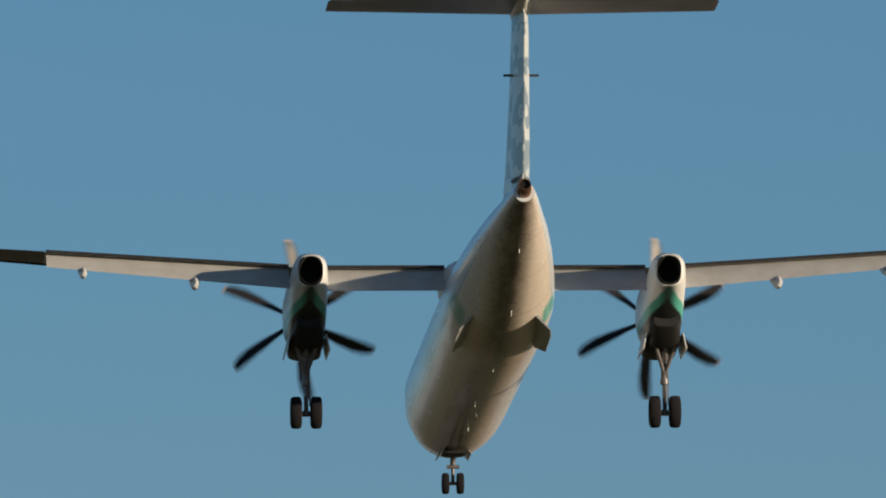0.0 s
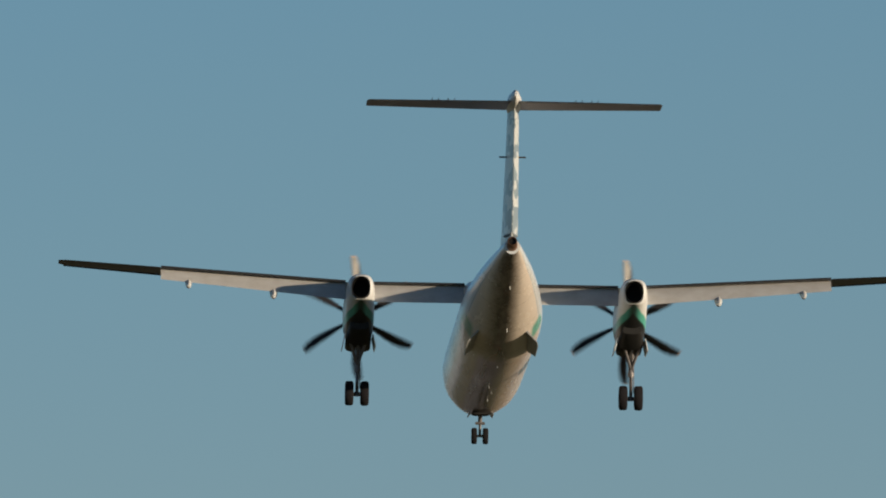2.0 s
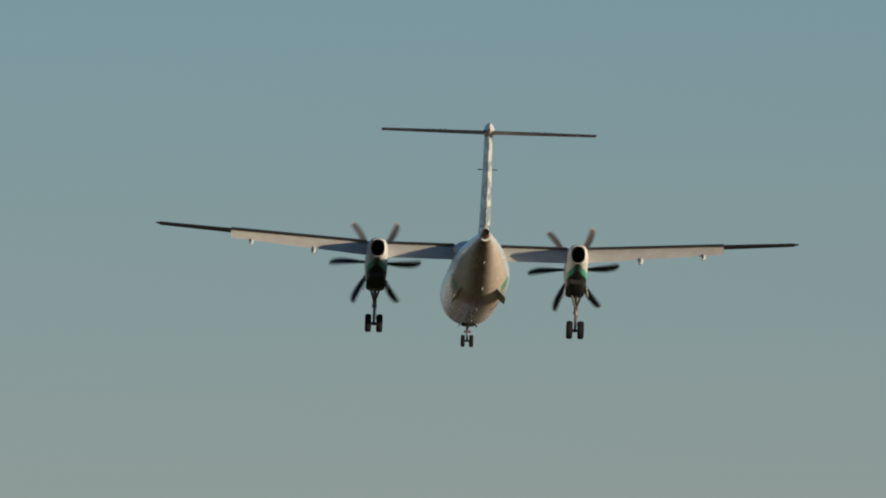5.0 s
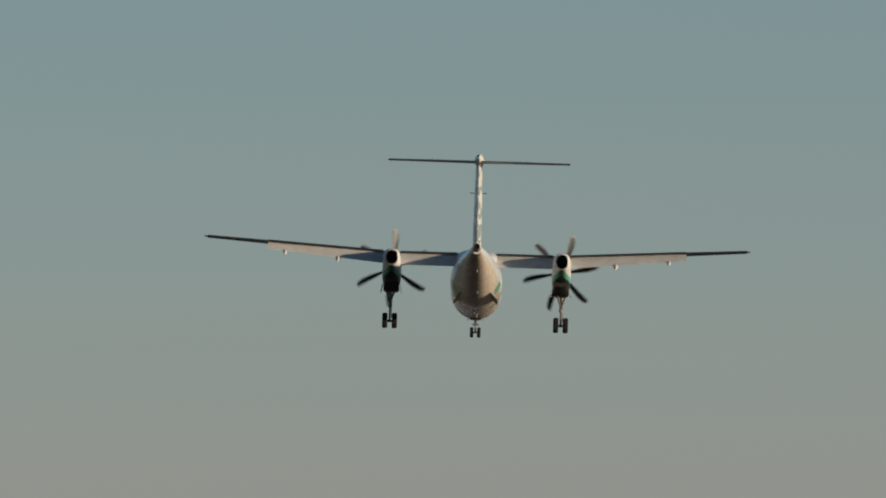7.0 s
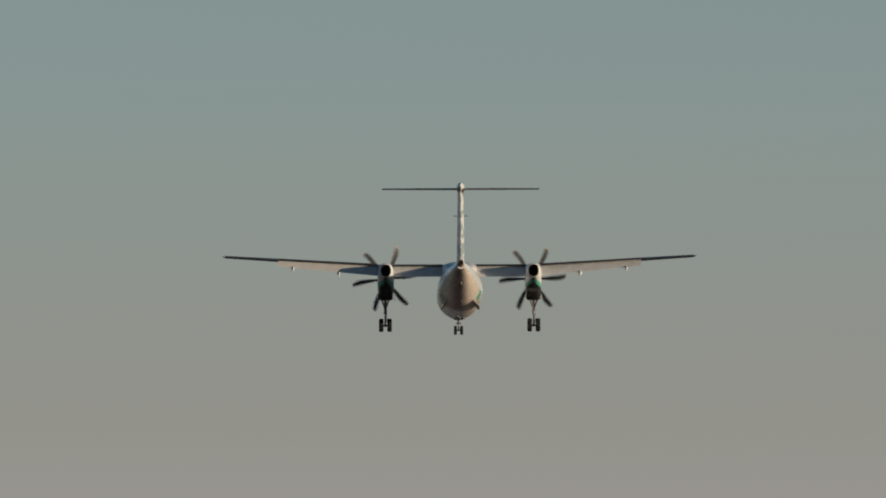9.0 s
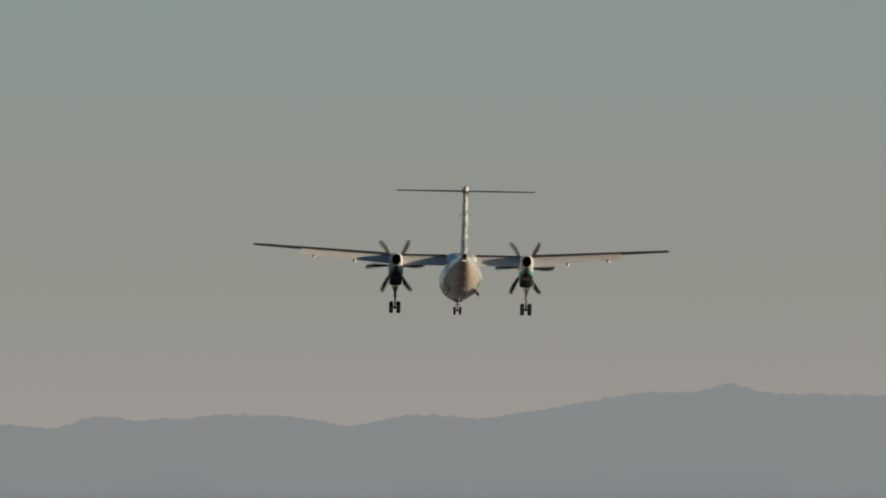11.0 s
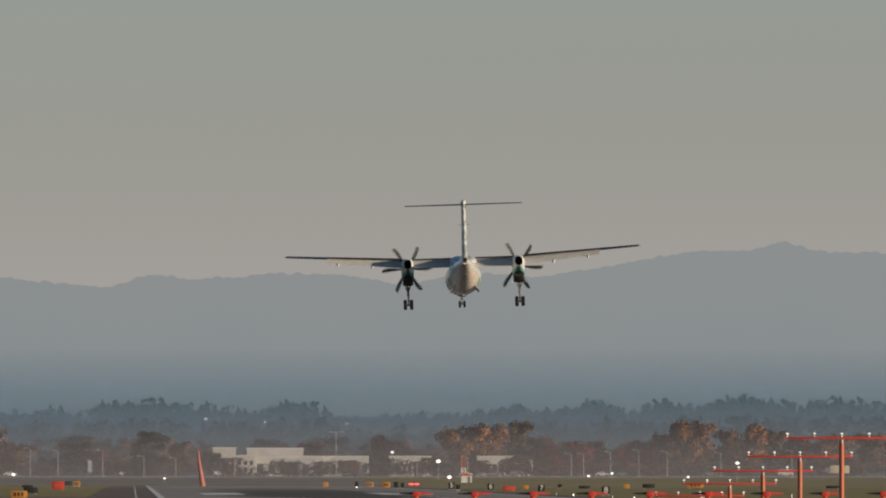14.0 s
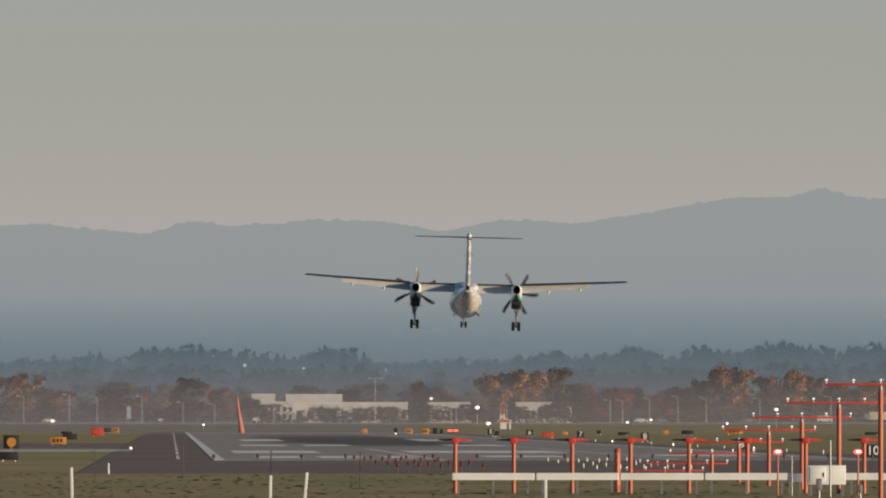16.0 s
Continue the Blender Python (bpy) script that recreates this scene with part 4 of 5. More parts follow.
# ---- marker cone ----
M_CONE = paint("faded_red_orange_paint", (0.50, 0.17, 0.14), 0.7, 0.3, 0.5)
mast = empty("marker_cone", "tall slim red-orange cone leaning beside the runway", "marker cone")
bm = bmesh.new()
loft(bm, [[(xc + r * math.cos(i * 0.524), r * math.sin(i * 0.524), z) for i in range(12)] for z, xc, r in [(-0.2, 0.4, 0.62), (0.5, 0.36, 0.6), (2.2, 0.12, 0.5), (4.4, -0.22, 0.36), (6.4, -0.45, 0.24), (7.6, -0.52, 0.13)]])
part("cone", bm, M_CONE, mast)
bm = bmesh.new()
tube(bm, (-0.52, 0, 7.5), (-0.56, 0, 8.2), 0.06, 0.04, 6)
part("tip_rod", bm, M_GREY, mast)
mast.location = (14.5, 2800, 0)


# ---- signs beside the runway ----
def sign(x, y, w, h, base, face, text="", label="", colour=None, blank=False):
    root = empty("runway_sign", label, "sign")
    bm = bmesh.new()
    box(bm, -w / 2, w / 2, -0.12, 0.12, base, base + h, 0.03)
    body = part("panel", bm, face, root)
    for s in (-1, 1):
        bm = bmesh.new()
        tube(bm, (s * w * 0.32, 0, -0.1), (s * w * 0.32, 0, base + 0.05), 0.04, n=6)
        part("leg", bm, M_GREY, root)
    if text:
        cu = bpy.data.curves.new("numeral", "FONT")
        cu.body, cu.size, cu.align_x, cu.align_y, cu.extrude = text, h * 1.02, "CENTER", "CENTER", 0.01
        cu.offset = 0.012
        cu.materials.append(colour or M_WHITE)
        o = new("numeral", cu)
        o.parent = body
        o.matrix_basis = pose(0, -0.14, base + h * 0.5, 90, 0, 0)
    elif blank:
        for i in range(3):
            bm = bmesh.new()
            box(bm, -w * 0.3 + i * w * 0.22, -w * 0.3 + i * w * 0.22 + w * 0.13, -0.14, -0.12, base + h * 0.25, base + h * 0.75)
            part("writing_bar", bm, M_BLACK if face is M_YELLOW else M_ORANGE, body)
    root.location = (x, y, rise(y))
    return tagged(root, group="runway signs")


for text, x, y, w, h, base in [("10", 52.7, 1000, 1.27, 0.93, -0.07), ("9", 53.6, 1250, 0.64, 0.69, -0.01), ("8", 58.7, 1650, 1.05, 0.98, 0.24), ("7", 57.8, 1880, 1.04, 0.96, 0.27), ("6", 55.2, 2050, 1.04, 0.96, 0.29), ("5", 52.8, 2200, 1.03, 1.03, 0.29)]:
    sign(x, y, w, h, max(base, 0.05), M_BLACK, text, "black distance sign with a white numeral")
SIGNS = [(-10.9, 900, 1.30, 0.53, 0.15, "k"), (-12.5, 1480, 1.88, 0.75, 0.15, "y"), (-19.1, 2450, 2.08, 0.42, 0.20, "k"), (-13.6, 1800, 1.98, 0.76, 0.15, "k"), (-12.1, 2200, 2.05, 1.31, 0.15, "r"), (-12.8, 2700, 1.60, 0.92, 0.27, "k"), (-10.7, 2600, 1.32, 0.99, 0.26, "y"), (37.8, 2600, 1.10, 0.88, 0.15, "y"), (42.2, 2500, 0.64, 1.06, 0.15, "k"), (46.4, 2600, 1.54, 0.88, 0.15, "y"), (47.7, 2500, 1.48, 0.95, 0.15, "y"), (49.6, 2500, 0.85, 1.06, 0.15, "k"), (50.8, 2500, 0.64, 0.85, 0.15, "k"), (58.0, 2050, 1.91, 0.69, 0.15, "r")]
SIGNS2 = [(51.4, 2100, 0.71, 0.71, 0.32, "k"), (68.0, 2300, 0.97, 0.58, 0.17, "y"), (78.1, 2300, 1.95, 0.49, 0.15, "k"), (89.1, 2400, 1.02, 0.71, 0.15, "y"), (89.2, 2300, 2.14, 0.68, 0.27, "k"), (101.5, 2400, 3.05, 0.81, 0.26, "y"), (77.1, 2400, 0.81, 0.61, 0.26, "k"), (121.1, 2300, 2.53, 0.49, 0.17, "k")]
for x, y, w, h, base, c in SIGNS + SIGNS2:
    sign(x, y, w, h, base, {"k": M_BLACK, "y": M_YELLOW, "r": M_REDPAINT}[c], label={"k": "dark back of a low airfield sign", "y": "amber airfield guidance sign on short legs", "r": "red airfield holding sign on short legs"}[c], blank=c != "k" and w > 1.2)
# round amber marker board
root = empty("marker_board", "round amber marker on a black board", "sign")
bm = bmesh.new()
box(bm, -0.75, 0.75, 0.06, 0.14, 0.15, 1.4, 0.03)
part("board", bm, M_BLACK, root)
bm = bmesh.new()
bmesh.ops.create_cone(bm, cap_ends=True, segments=24, radius1=0.44, radius2=0.44, depth=0.12, matrix=pose(0, 0.02, 0.75, 90, 0, 0))
part("disc", bm, M_YELLOW, root)
bm = bmesh.new()
tube(bm, (0, 0.1, -0.1), (0, 0.1, 0.4), 0.05, n=8)
part("leg", bm, M_GREY, root)
root.location = (-14.8, 1240, 0)


# ---- approach lights ----
def light_bar(y, z, n):
    """A row of five lamps on a crossbar, across the extended centre line."""
    root = empty("approach_light_bar", "orange mast with a crossbar of five white approach lamps", "approach light")
    tall = z > 0.9
    bm = bmesh.new()
    tube(bm, (0, 0, -0.3), (0, 0, z - (0.35 if tall else 0.1)), 0.092 if tall else 0.055, n=12)
    part("post", bm, M_ORANGE, root)
    if tall:
        bm = bmesh.new()
        tube(bm, (0, 0, z - 0.36), (0, 0, z - 0.22), 0.075, n=10)
        part("collar", bm, M_GREY, root)
    bm = bmesh.new()
    box(bm, -2.05, 2.05, -0.05, 0.05, z - 0.2, z - 0.12, 0.015)
    part("crossbar", bm, M_REDPAINT, root)
    for i in range(5):
        bm = bmesh.new()
        xx = -2.0 + i
        tube(bm, (xx, 0, z - 0.13), (xx, 0, z - 0.02), 0.03, n=6)
        tube(bm, (xx, -0.07, z), (xx, 0.11, z + 0.01), 0.06, 0.075, 10)
        fix = part("lamp_holder", bm, M_GREY, root)
        bm = bmesh.new()
        # the lens is unlit; a weak glow stands in for the sun's glint
        bmesh.ops.create_icosphere(bm, subdivisions=2, radius=0.036, matrix=Matrix.Translation((xx, -0.08, z)) @ Matrix.Diagonal((1.5, 0.5, 0.7, 1)))
        part("lens", bm, M_GLINT, fix, "unlit lens with its sun glint put in as glow")
    root.location = (26.0, y, 0)
    return tagged(root, group="approach light bars")


for y, z in [(488.0, 4.33), (518.5, 3.69), (549.0, 3.13), (579.4, 2.58), (609.9, 2.00), (640.4, 1.41), (670.9, 0.82), (701.4, 0.35)]:
    light_bar(y, z, 5)


M_STAKE = paint("dull_dark_steel", (0.09, 0.085, 0.08), 0.7, 0.3, 4)


def stake_light(x, y, h, mat, label, r=0.09):
    root = empty("stake_light", label, "runway light")
    bm = bmesh.new()
    tube(bm, (0, 0, -0.1), (0, 0, h), 0.03, 0.025, 6)
    part("stake", bm, M_STAKE, root)
    bm = bmesh.new()
    loft(bm, [[(rr * math.cos(a * 0.785), rr * math.sin(a * 0.785), h + dz) for a in range(8)] for rr, dz in ((r * 0.7, -0.04), (r, 0.05), (r * 0.9, 0.16), (r * 0.4, 0.22))])
    part("lamp_head", bm, mat, root)
    root.location = (x, y, 0)
    return tagged(root, group="stake lights")


M_DARKRED = paint("dark_red_glass", (0.11, 0.010, 0.012), 0.7, 0.2, 5)
M_CLEAR = paint("pale_lamp_glass", (0.8, 0.78, 0.74), 0.15, 0.1, 5)
rng = random.Random(3)
for j, y in enumerate((715, 745, 780, 820, 862)):
    for i in range(5):
        stake_light(12.2 - 0.1 * j + i * 1.15 + rng.uniform(-0.06, 0.06), y, 0.36 + rng.uniform(-0.05, 0.05), M_DARKRED, "unlit red stake light before the runway", 0.085)
for j, y in enumerate((735, 770, 805, 845, 880)):
    for i in range(5):
        stake_light(23.5 + i * 1.3 + 0.35 * j, y, 0.16 + rng.uniform(-0.04, 0.04), M_CLEAR, "small white stake light before the runway", 0.045)
for i in range(16):
    stake_light(3.0 + i * 3.05, 926, 0.25, M_BLACK, "low dark threshold light on a short stake", 0.12)
for i in range(12):
    stake_light(50.0, 960 + i * 61, 0.3, M_LAMP if i % 3 == 0 else M_CLEAR, "low edge light beside the runway", 0.06)
for x, y, z in [(50.3, 2400, 0.76), (51.3, 2400, 0.76)]:
    stake_light(x, y, max(0.4, z), M_REDLAMP, "lit red light beside the runway", 0.42)

# ---- antenna array across the centre line ----
def array_element(x, y):
    root = empty("antenna_mast", "orange antenna mast with a two-tone boom on top", "antenna")
    bm = bmesh.new()
    tube(bm, (0, 0, -0.2), (0, 0, 2.05), 0.082, n=12)
    part("post", bm, M_ORANGE, root)
    bm = bmesh.new()
    box(bm, -0.14, 0.14, -0.12, 0.12, 1.95, 2.17, 0.02)
    part("bracket", bm, M_REDPAINT, root)
    for s, m in ((-1, M_BLACK), (1, M_REDPAINT)):
        bm = bmesh.new()
        loft(bm, [[(s * xx, dy * q, 2.09 + dz * q) for dy, dz in ((-0.05, -0.05), (0.05, -0.05), (0.05, 0.05), (-0.05, 0.05))] for xx, q in ((0.1, 1.0), (0.45, 0.8), (0.66, 0.3))])
        part("boom", bm, m, root)
    root.location = (x, y, 0)
    return root


first = None
for i in range(14):
    x = 11.1 + i * 2.28
    if first is None:
        first = tagged(array_element(x, 520), group="antenna array")
    else:
        copy_thing(first, Matrix.Translation((x, 520, 0)))
for a, b in ((10.87, 14.05), (14.12, 17.30), (17.37, 20.58), (20.64, 23.87), (26.06, 29.20), (29.26, 32.47), (32.54, 35.53)):
    bm = bmesh.new()
    box(bm, a, b, 514.9, 515.2, 0.54, 0.82, 0.02)
    tray = part("cable_tray", bm, M_WHITE, smooth=False)
    tagged(tray, "long white cable tray on short legs", "cable tray", "cable trays")
    for k in (0.08, 0.5, 0.92):
        bm = bmesh.new()
        box(bm, a + (b - a) * k - 0.04, a + (b - a) * k + 0.04, 515.0, 515.12, -0.2, 0.535)
        part("leg", bm, M_GREY, tray, smooth=False)
# obstruction lights
for px_x in (23.14, 26.20):
    root = empty("obstruction_light", "lit red obstruction light on a thin orange post", "warning light")
    bm = bmesh.new()
    tube(bm, (0, 0, -0.1), (0, 0, 1.55), 0.035, n=8)
    part("post", bm, M_ORANGE, root)
    bm = bmesh.new()
    bmesh.ops.create_icosphere(bm, subdivisions=2, radius=0.11, matrix=Matrix.Translation((0, 0, 1.65)) @ Matrix.Diagonal((1.55, 1, 0.85, 1)))
    part("lens", bm, M_REDLAMP, root)
    bm = bmesh.new()
    bmesh.ops.create_icosphere(bm, subdivisions=2, radius=0.062, matrix=Matrix.Translation((0.01, -0.09, 1.66)) @ Matrix.Diagonal((1.5, 0.8, 0.75, 1)))
    part("bulb", bm, M_REDBULB, root, "glaring pinkish-white bulb")
    root.location = (px_x, 508, 0)
    tagged(root, group="obstruction lights")

# ---- equipment cabinet, boxes and poles ----
cab = empty("equipment_cabinet", "white equipment cabinet on legs with a grey door", "cabinet")
bm = bmesh.new()
box(bm, -0.72, 0.72, -0.3, 0.3, 0.42, 1.16, 0.03)
part("body", bm, M_WHITE, cab)
bm = bmesh.new()
box(bm, -0.64, -0.05, -0.325, -0.29, 0.5, 1.1, 0.01)
door = part("door", bm, M_WHITE, cab)
bm = bmesh.new()
box(bm, -0.14, -0.1, -0.35, -0.32, 0.72, 0.88)
part("handle", bm, M_BLACK, door)
for sx in (-0.6, 0.6):
    for sy in (-0.2, 0.2):
        bm = bmesh.new()
        box(bm, sx - 0.05, sx + 0.05, sy - 0.05, sy + 0.05, -0.2, 0.43)
        part("leg", bm, M_GREY, cab)
cab.location = (24.75, 503, 0)
for px_x, y, h, w in ((23.74, 488, 0.72, 0.22), (25.25, 488, 0.50, 0.16)):
    root = empty("junction_box", "grey metal junction box on a post", "junction box")
    bm = bmesh.new()
    box(bm, -w / 2, w / 2, -0.1, 0.1, h * 0.4, h, 0.02)
    part("body", bm, M_GREY, root)
    bm = bmesh.new()
    tube(bm, (0, 0, -0.2), (0, 0, h * 0.42), 0.05, n=8)
    part("post", bm, M_GREY, root)
    root.location = (px_x, y, 0)
cable_box = empty("cable_box", "blue-grey cable box on two short legs", "cable box")
bm = bmesh.new()
box(bm, -0.28, 0.28, -0.12, 0.12, 0.48, 0.82, 0.02)
part("body", bm, paint("blue_grey_enamel", (0.20, 0.23, 0.28), 0.5, 0.2, 3), cable_box)
for sx in (-0.2, 0.2):
    bm = bmesh.new()
    box(bm, sx - 0.03, sx + 0.03, -0.03, 0.03, -0.2, 0.49)
    part("leg", bm, M_GREY, cable_box)
cable_box.location = (23.93, 511, 0)
for x, y, h, r, m, label in [(24.50, 495, 2.10, 0.045, M_GREY, "thin grey metal pole in the grass"), (23.54, 505, 1.50, 0.030, M_GREY, "thin grey metal pole in the grass"), (0.60, 640, 1.60, 0.030, M_BLACK, "thin dark rod in the grass"), (4.22, 560, 1.55, 0.030, M_BLACK, "thin dark rod in the grass"), (7.97, 560, 1.50, 0.030, M_BLACK, "thin dark rod in the grass"), (-3.63, 640, 1.50, 0.020, M_BLACK, "thin dark rod in the grass"), (-3.26, 700, 0.55, 0.050, M_WHITE, "short white marker stake"), (17.76, 530, 1.60, 0.140, M_ORANGE, "short orange post in the grass")]:
    bm = bmesh.new()
    tube(bm, (0, 0, -0.2), (0, 0, h), r, r * 0.85, 8)
    tube(bm, (0, 0, h), (0, 0, h + r), r * 1.2, r * 0.6, 8)
    ob = tagged(part("pole", bm, m), label, "pole")
    ob.location = (x, y, 0)
for x, h, lean in [(-3.47, 1.20, -1), (3.51, 0.92, 1), (4.72, 1.02, 5), (13.22, 0.76, 0)]:
    bm = bmesh.new()
    box(bm, -0.05, 0.05, -0.03, 0.03, -0.3, h, 0.012)
    ob = tagged(part("marker_stake", bm, M_WHITE), "white wooden marker stake in the grass", "stake", "marker stakes")
    ob.matrix_basis = pose(x, 470, 0, 0, lean, 0)


# ---- parked vans far off ----
def van(x, y, w, h, mat, label):
    root = empty("van", label, "van")
    bm = bmesh.new()
    loft(bm, [[(xx, -1.0 * q, zz) for q in (1, -1) for zz in ((0.35, t) if q == 1 else (t, 0.35))] for xx, t in ((-w / 2, h * 0.92), (w * 0.28, h), (w * 0.36, h * 0.62), (w / 2, h * 0.55))])
    part("body", bm, mat, root)
    bm = bmesh.new()
    box(bm, w * 0.02, w * 0.26, -1.02, -0.98, h * 0.58, h * 0.86)
    part("side_window", bm, M_WINDOW, root)
    for xx in (-w * 0.32, w * 0.32):
        bm = bmesh.new()
        bmesh.ops.create_cone(bm, cap_ends=True, segments=16, radius1=0.36, radius2=0.36, depth=0.25, matrix=pose(xx, -0.95, 0.36, 90, 0, 0))
        part("wheel", bm, M_TYRE, root)
    root.location = (x, y, rise(y) + 0.12)
    return tagged(root, group="parked vans")


for x, y, w, h, m, label in [(25.9, 4020, 2.2, 1.6, M_WHITE, "small white van on the service road"), (197.3, 4020, 4.6, 2.2, M_WHITE, "white van on the service road"), (-2.9, 4020, 1.8, 1.3, M_WHITE, "small white van on the service road"), (116.3, 4020, 4.2, 1.7, M_GREY, "grey van on the service road")]:
    van(x, y, w, h, m, label)


def car(x, y, w, mat, label):
    root = empty("car", label, "car")
    bm = bmesh.new()
    loft(bm, [[(xx, -0.85, 0.3), (xx, -0.85, t * 0.75), (xx, -0.6, t), (xx, 0.6, t), (xx, 0.85, t * 0.75), (xx, 0.85, 0.3)] for xx, t in ((-w / 2, 0.75), (-w * 0.42, 0.95), (-w * 0.26, 1.4), (w * 0.1, 1.45), (w * 0.26, 0.98), (w * 0.45, 0.85), (w / 2, 0.6))])
    part("body", bm, mat, root)
    bm = bmesh.new()
    box(bm, -w * 0.22, w * 0.12, -0.83, -0.7, 1.0, 1.3, 0.02)
    part("side_window", bm, M_WINDOW, root)
    for xx in (-w * 0.31, w * 0.31):
        bm = bmesh.new()
        bmesh.ops.create_cone(bm, cap_ends=True, segments=14, radius1=0.32, radius2=0.32, depth=0.2, matrix=pose(xx, -0.8, 0.32, 90, 0, 0))
        part("wheel", bm, M_TYRE, root)
    root.location = (x, y, rise(y) + 0.12)
    return tagged(root, group="parked cars")


for x, w, m, label in [(174.0, 4.5, M_GREY, "silver car on the service road"), (208.5, 4.4, M_BLACK, "dark car on the service road"), (141.5, 4.2, M_WHITE, "white car on the service road"), (147.5, 4.0, M_GREY, "grey car on the service road"),
                       (108.5, 4.3, M_GREY, "grey car on the service road"), (100.5, 4.2, M_WHITE, "white car on the service road"), (161.0, 4.2, M_BLACK, "dark car on the service road"), (-36.5, 4.0, M_WHITE, "white car on the service road")]:
    car(x, 4010, w, m, label)

# box truck with a cream load box
M_CREAM = paint("cream_enamel", (0.72, 0.62, 0.40), 0.5, 0.2, 1.0)
truck = empty("box_truck", "cream box truck parked on the service road", "truck")
bm = bmesh.new()
box(bm, -1.2, 4.6, -1.2, 1.2, 0.9, 3.3, 0.06)
part("load_box", bm, M_CREAM, truck, "cream load box")
bm = bmesh.new()
loft(bm, [[(xx, -1.1, 0.6), (xx, -1.1, t), (xx, 1.1, t), (xx, 1.1, 0.6)] for xx, t in ((-3.2, 1.5), (-2.9, 1.7), (-2.5, 2.6), (-1.3, 2.7))])
part("cab", bm, M_GREY, truck)
bm = bmesh.new()
box(bm, -3.0, 4.5, -0.5, 0.5, 0.6, 0.9)
part("chassis", bm, M_BLACK, truck)
for xx in (-2.2, 2.9, 3.8):
    for yy in (-1.0, 1.0):
        bm = bmesh.new()
        bmesh.ops.create_cone(bm, cap_ends=True, segments=16, radius1=0.48, radius2=0.48, depth=0.3, matrix=pose(xx, yy, 0.48, 90, 0, 0))
        part("wheel", bm, M_TYRE, truck)
truck.location = (212.4, 4030, rise(4040) + 0.12)

# banded mast with a hut at its foot
banded = empty("banded_mast", "red and white banded lattice mast beside a small hut", "mast")
for j in range(5):
    bm = bmesh.new()
    z0, z1 = 1.2 * j, 1.2 * (j + 1)
    for sx in (-0.5, 0.5):
        for sy in (-0.5, 0.5):
            tube(bm, (sx, sy, z0), (sx, sy, z1), 0.09, n=6)
    for a, b in (((-0.5, -0.5), (0.5, -0.5)), ((0.5, 0.5), (-0.5, 0.5)), ((-0.5, 0.5), (-0.5, -0.5)), ((0.5, -0.5), (0.5, 0.5))):
        tube(bm, (*a, z0), (*b, z1), 0.07, n=6)
        tube(bm, (*b, z0), (*a, z1), 0.07, n=6)
        tube(bm, (*a, z1), (*b, z1), 0.07, n=6)
    part("mast_section", bm, M_WHITE if j == 2 else M_ORANGE, banded, "white lattice section" if j == 2 else "red-orange lattice section")
banded.location = (82.1, 3300, rise(3300))
hut = empty("equipment_hut", "small white hut with a red roof", "hut")
bm = bmesh.new()
box(bm, -1.3, 1.3, -1.0, 1.0, -0.2, 1.7, 0.03)
part("wall", bm, M_WHITE, hut, smooth=False)
bm = bmesh.new()
loft(bm, [[(-1.45, yy, 1.7), (1.45, yy, 1.7), (0.5, yy, 2.3), (-0.5, yy, 2.3)] for yy in (-1.15, 1.15)])
part("roof", bm, M_ORANGE, hut, smooth=False)
bm = bmesh.new()
box(bm, 0.3, 0.95, -1.04, -1.0, 0.0, 1.5)
part("door", bm, M_GREY, hut, smooth=False)
hut.location = (82.6, 3290, rise(3290))

# tall pale banner at the airfield's edge
banner = empty("banner", "tall pale blue banner on a pole", "banner")
bm = bmesh.new()
tube(bm, (0, 0, -0.2), (0, 0, 5.2), 0.06, n=8)
part("pole", bm, M_GREY, banner)
bm = bmesh.new()
loft(bm, [[(0.06, -0.02, z), (w, -0.05, z), (w, 0.02, z), (0.06, 0.02, z)] for z, w in ((1.4, 1.3), (2.6, 1.15), (3.8, 1.25), (5.0, 1.0))])
part("cloth", bm, paint("pale_blue_cloth", (0.42, 0.50, 0.68), 0.8, 0.2, 1.0), banner, smooth=False)
banner.location = (-12.8, 3910, rise(3910))
for x, h, w in ((23.6, 7.6, 3.0), (26.4, 7.2, 3.0)):
    tagged(plant("dark", 1, x, 4140, h, w), group="trees along the airfield's edge")


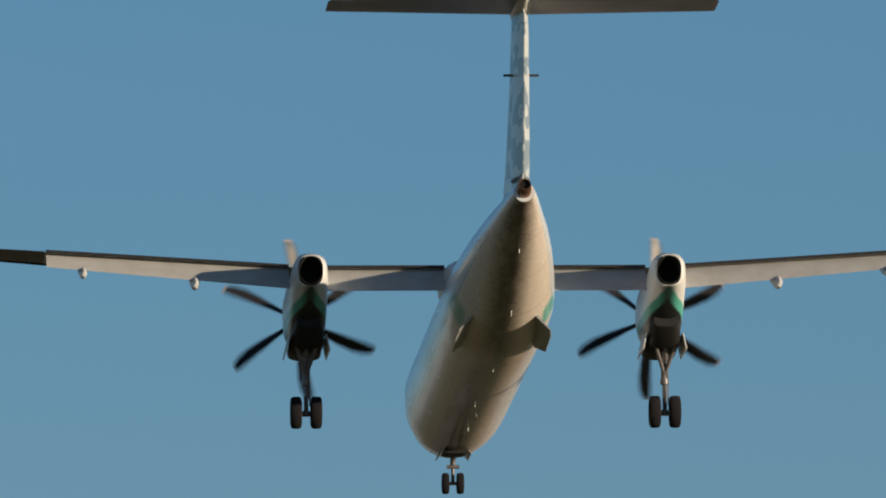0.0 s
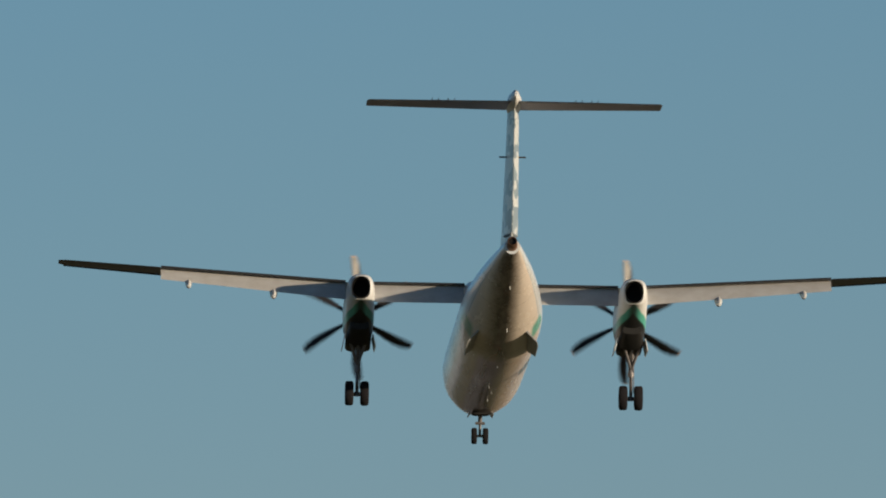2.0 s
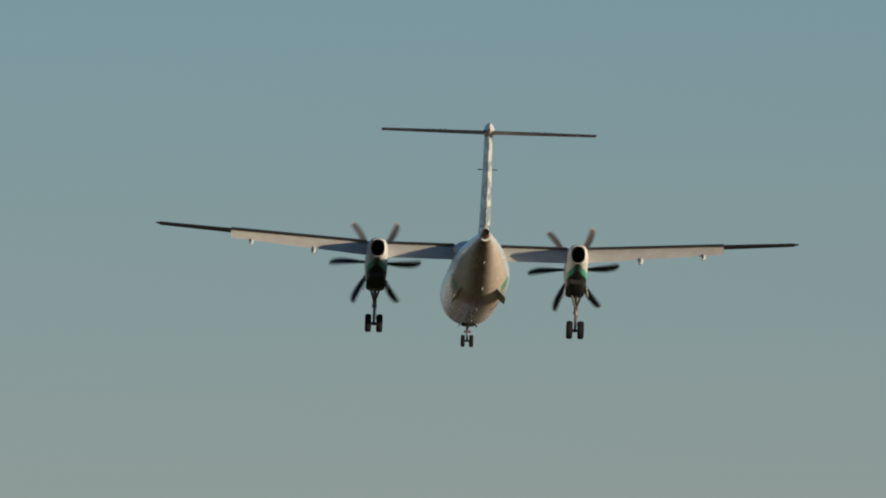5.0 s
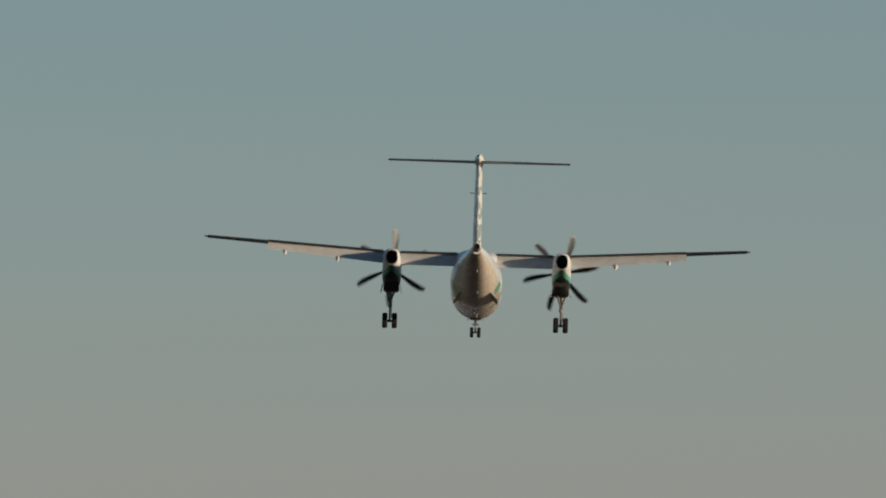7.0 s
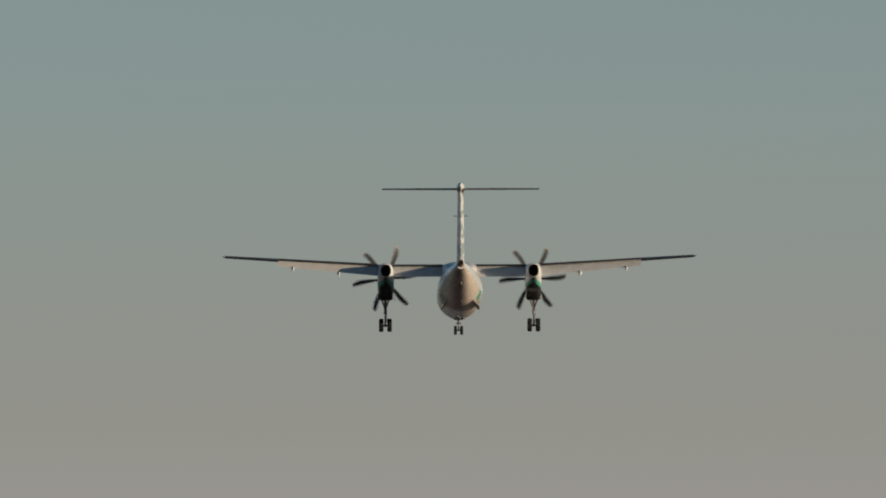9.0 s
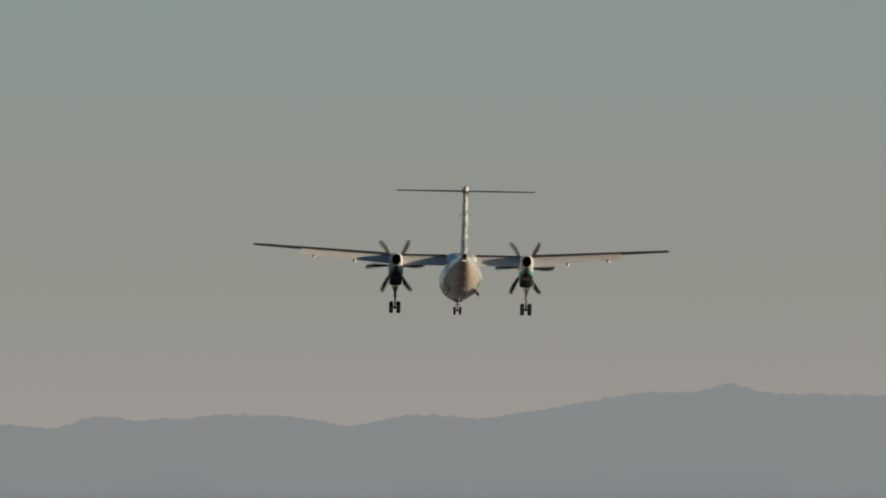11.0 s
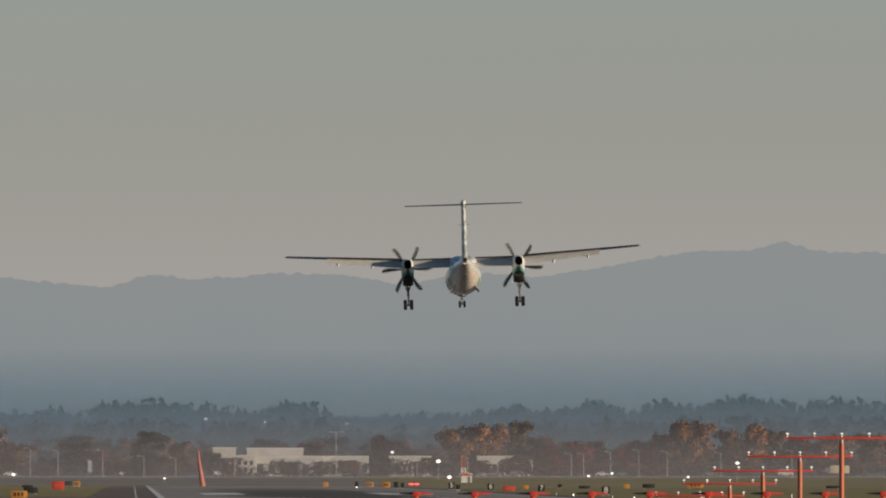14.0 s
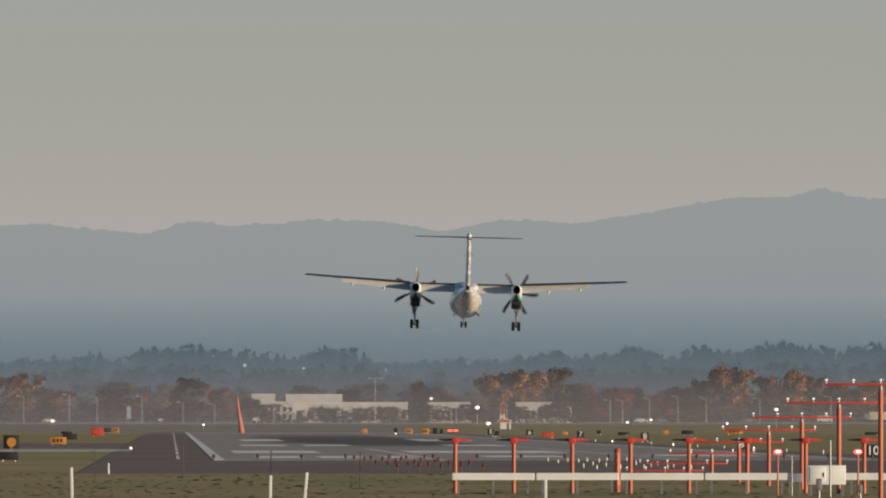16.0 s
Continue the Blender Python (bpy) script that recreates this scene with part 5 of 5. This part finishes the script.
# ---- what moves ----
FLIGHT = [  # seconds, x, y, z of the main wheels, pitch, bank to the right, heading to the left
    (0.0, 24.44, 325.72, 50.68, 0.94, -0.64, -0.80),
    (0.5, 24.57, 351.81, 49.44, 0.76, 0.13, -1.13),
    (1.0, 24.69, 377.89, 48.21, 0.42, 1.36, -1.50),
    (1.5, 24.81, 404.00, 46.97, 0.09, 1.20, -1.50),
    (2.0, 24.92, 430.12, 45.73, 0.31, 0.84, -1.38),
    (2.5, 25.03, 456.25, 44.48, 0.93, 0.39, -1.14),
    (3.0, 25.13, 482.42, 43.24, 1.47, 1.65, -1.02),
    (3.5, 25.22, 508.61, 42.00, 1.66, 2.25, -0.69),
    (4.0, 25.31, 534.84, 40.75, 1.33, 1.65, -0.55),
    (4.5, 25.40, 561.14, 39.50, 1.14, 1.77, -0.77),
    (5.0, 25.47, 587.46, 38.25, 0.95, 1.92, -1.11),
    (5.5, 25.54, 613.77, 37.00, 0.76, 2.07, -1.50),
    (6.0, 25.61, 640.09, 35.75, 0.60, 2.17, -1.87),
    (6.5, 25.67, 666.40, 34.50, 0.48, 2.20, -2.16),
    (7.0, 25.72, 692.79, 33.25, 0.62, 1.73, -2.17),
    (7.5, 25.77, 719.20, 31.99, 0.45, 1.50, -2.13),
    (8.0, 25.81, 745.63, 30.74, 0.41, 0.83, -1.92),
    (8.5, 25.85, 772.08, 29.48, 0.42, 0.32, -1.68),
    (9.0, 25.88, 798.55, 28.22, 0.67, -0.17, -1.58),
    (9.5, 25.90, 825.03, 26.97, 0.72, -0.01, -1.39),
    (10.0, 25.92, 851.52, 25.71, 0.75, 0.30, -1.19),
    (10.5, 25.93, 878.01, 24.45, 0.78, 0.68, -1.00),
    (11.0, 25.94, 904.49, 23.19, 0.81, 1.03, -0.81),
    (11.3, 25.94, 920.38, 22.44, 0.82, 1.19, -0.71),
    (11.5, 25.56, 930.99, 21.92, 0.78, 1.21, -0.65),
    (12.0, 25.89, 957.48, 20.79, 0.77, 1.18, -0.60),
    (12.5, 26.37, 983.95, 19.57, 0.85, 0.54, -0.64),
    (13.0, 26.40, 1010.43, 18.45, 0.72, -1.02, -0.57),
    (13.5, 26.51, 1036.90, 17.25, 0.58, -2.01, -0.70),
    (14.0, 26.54, 1063.36, 15.98, 0.50, -1.96, -0.75),
    (14.5, 26.38, 1089.82, 14.64, 0.55, -0.72, -0.82),
    (15.0, 26.12, 1116.25, 13.36, 0.60, 0.96, -0.72),
    (15.5, 25.93, 1142.67, 11.99, 0.52, 1.34, -0.72),
    (16.0, 25.81, 1169.05, 10.68, 0.75, 1.45, -0.70),
]

# turn of each propeller, in degrees modulo one sixth of a turn, every half second
LEFT_TURN = [56, 16, 47, 27, 0, 24, 48, 18, 48, 10, 32, 54, 16, 31, 6, 41, 15, 47, 23, 55, 27, 0, 30, 54, 27, 56, 30, 58, 30, 18, 0, 38, 5]
RIGHT_TURN = [7, 36, 5, 34, 3, 34, 3, 30, 3, 15, 27, 39, 51, 51, 20, 50, 25, 57, 29, 0, 30, 0, 32, 3, 31, 0, 35, 12, 38, 21, 0, 48, 35]


def spin_rows(turns, x):
    rows, total = [], 0.0
    for i, a in enumerate(turns):
        if i:
            step = (a - turns[i - 1]) % 60 + 300
            for j in range(1, 5):
                ang = total + step * j / 5
                rows.append(((i - 1) * 0.5 + j * 0.1, pose(x, 4.05, 3.32) @ Matrix.Rotation(radians(ang), 4, "Y")))
            total += step
        else:
            total = a
        rows.append((i * 0.5, pose(x, 4.05, 3.32) @ Matrix.Rotation(radians(total), 4, "Y")))
    return rows


def motions():
    walk(plane, [(t, Matrix.Translation((x, y, z)) @ Matrix.Rotation(radians(yaw), 4, "Z") @ Matrix.Rotation(radians(pitch), 4, "X") @ Matrix.Rotation(radians(bank), 4, "Y"))
                 for t, x, y, z, pitch, bank, yaw in FLIGHT])
    walk(PROPS[0], spin_rows(LEFT_TURN, -E_X))
    walk(PROPS[1], spin_rows(RIGHT_TURN, E_X))


motions()
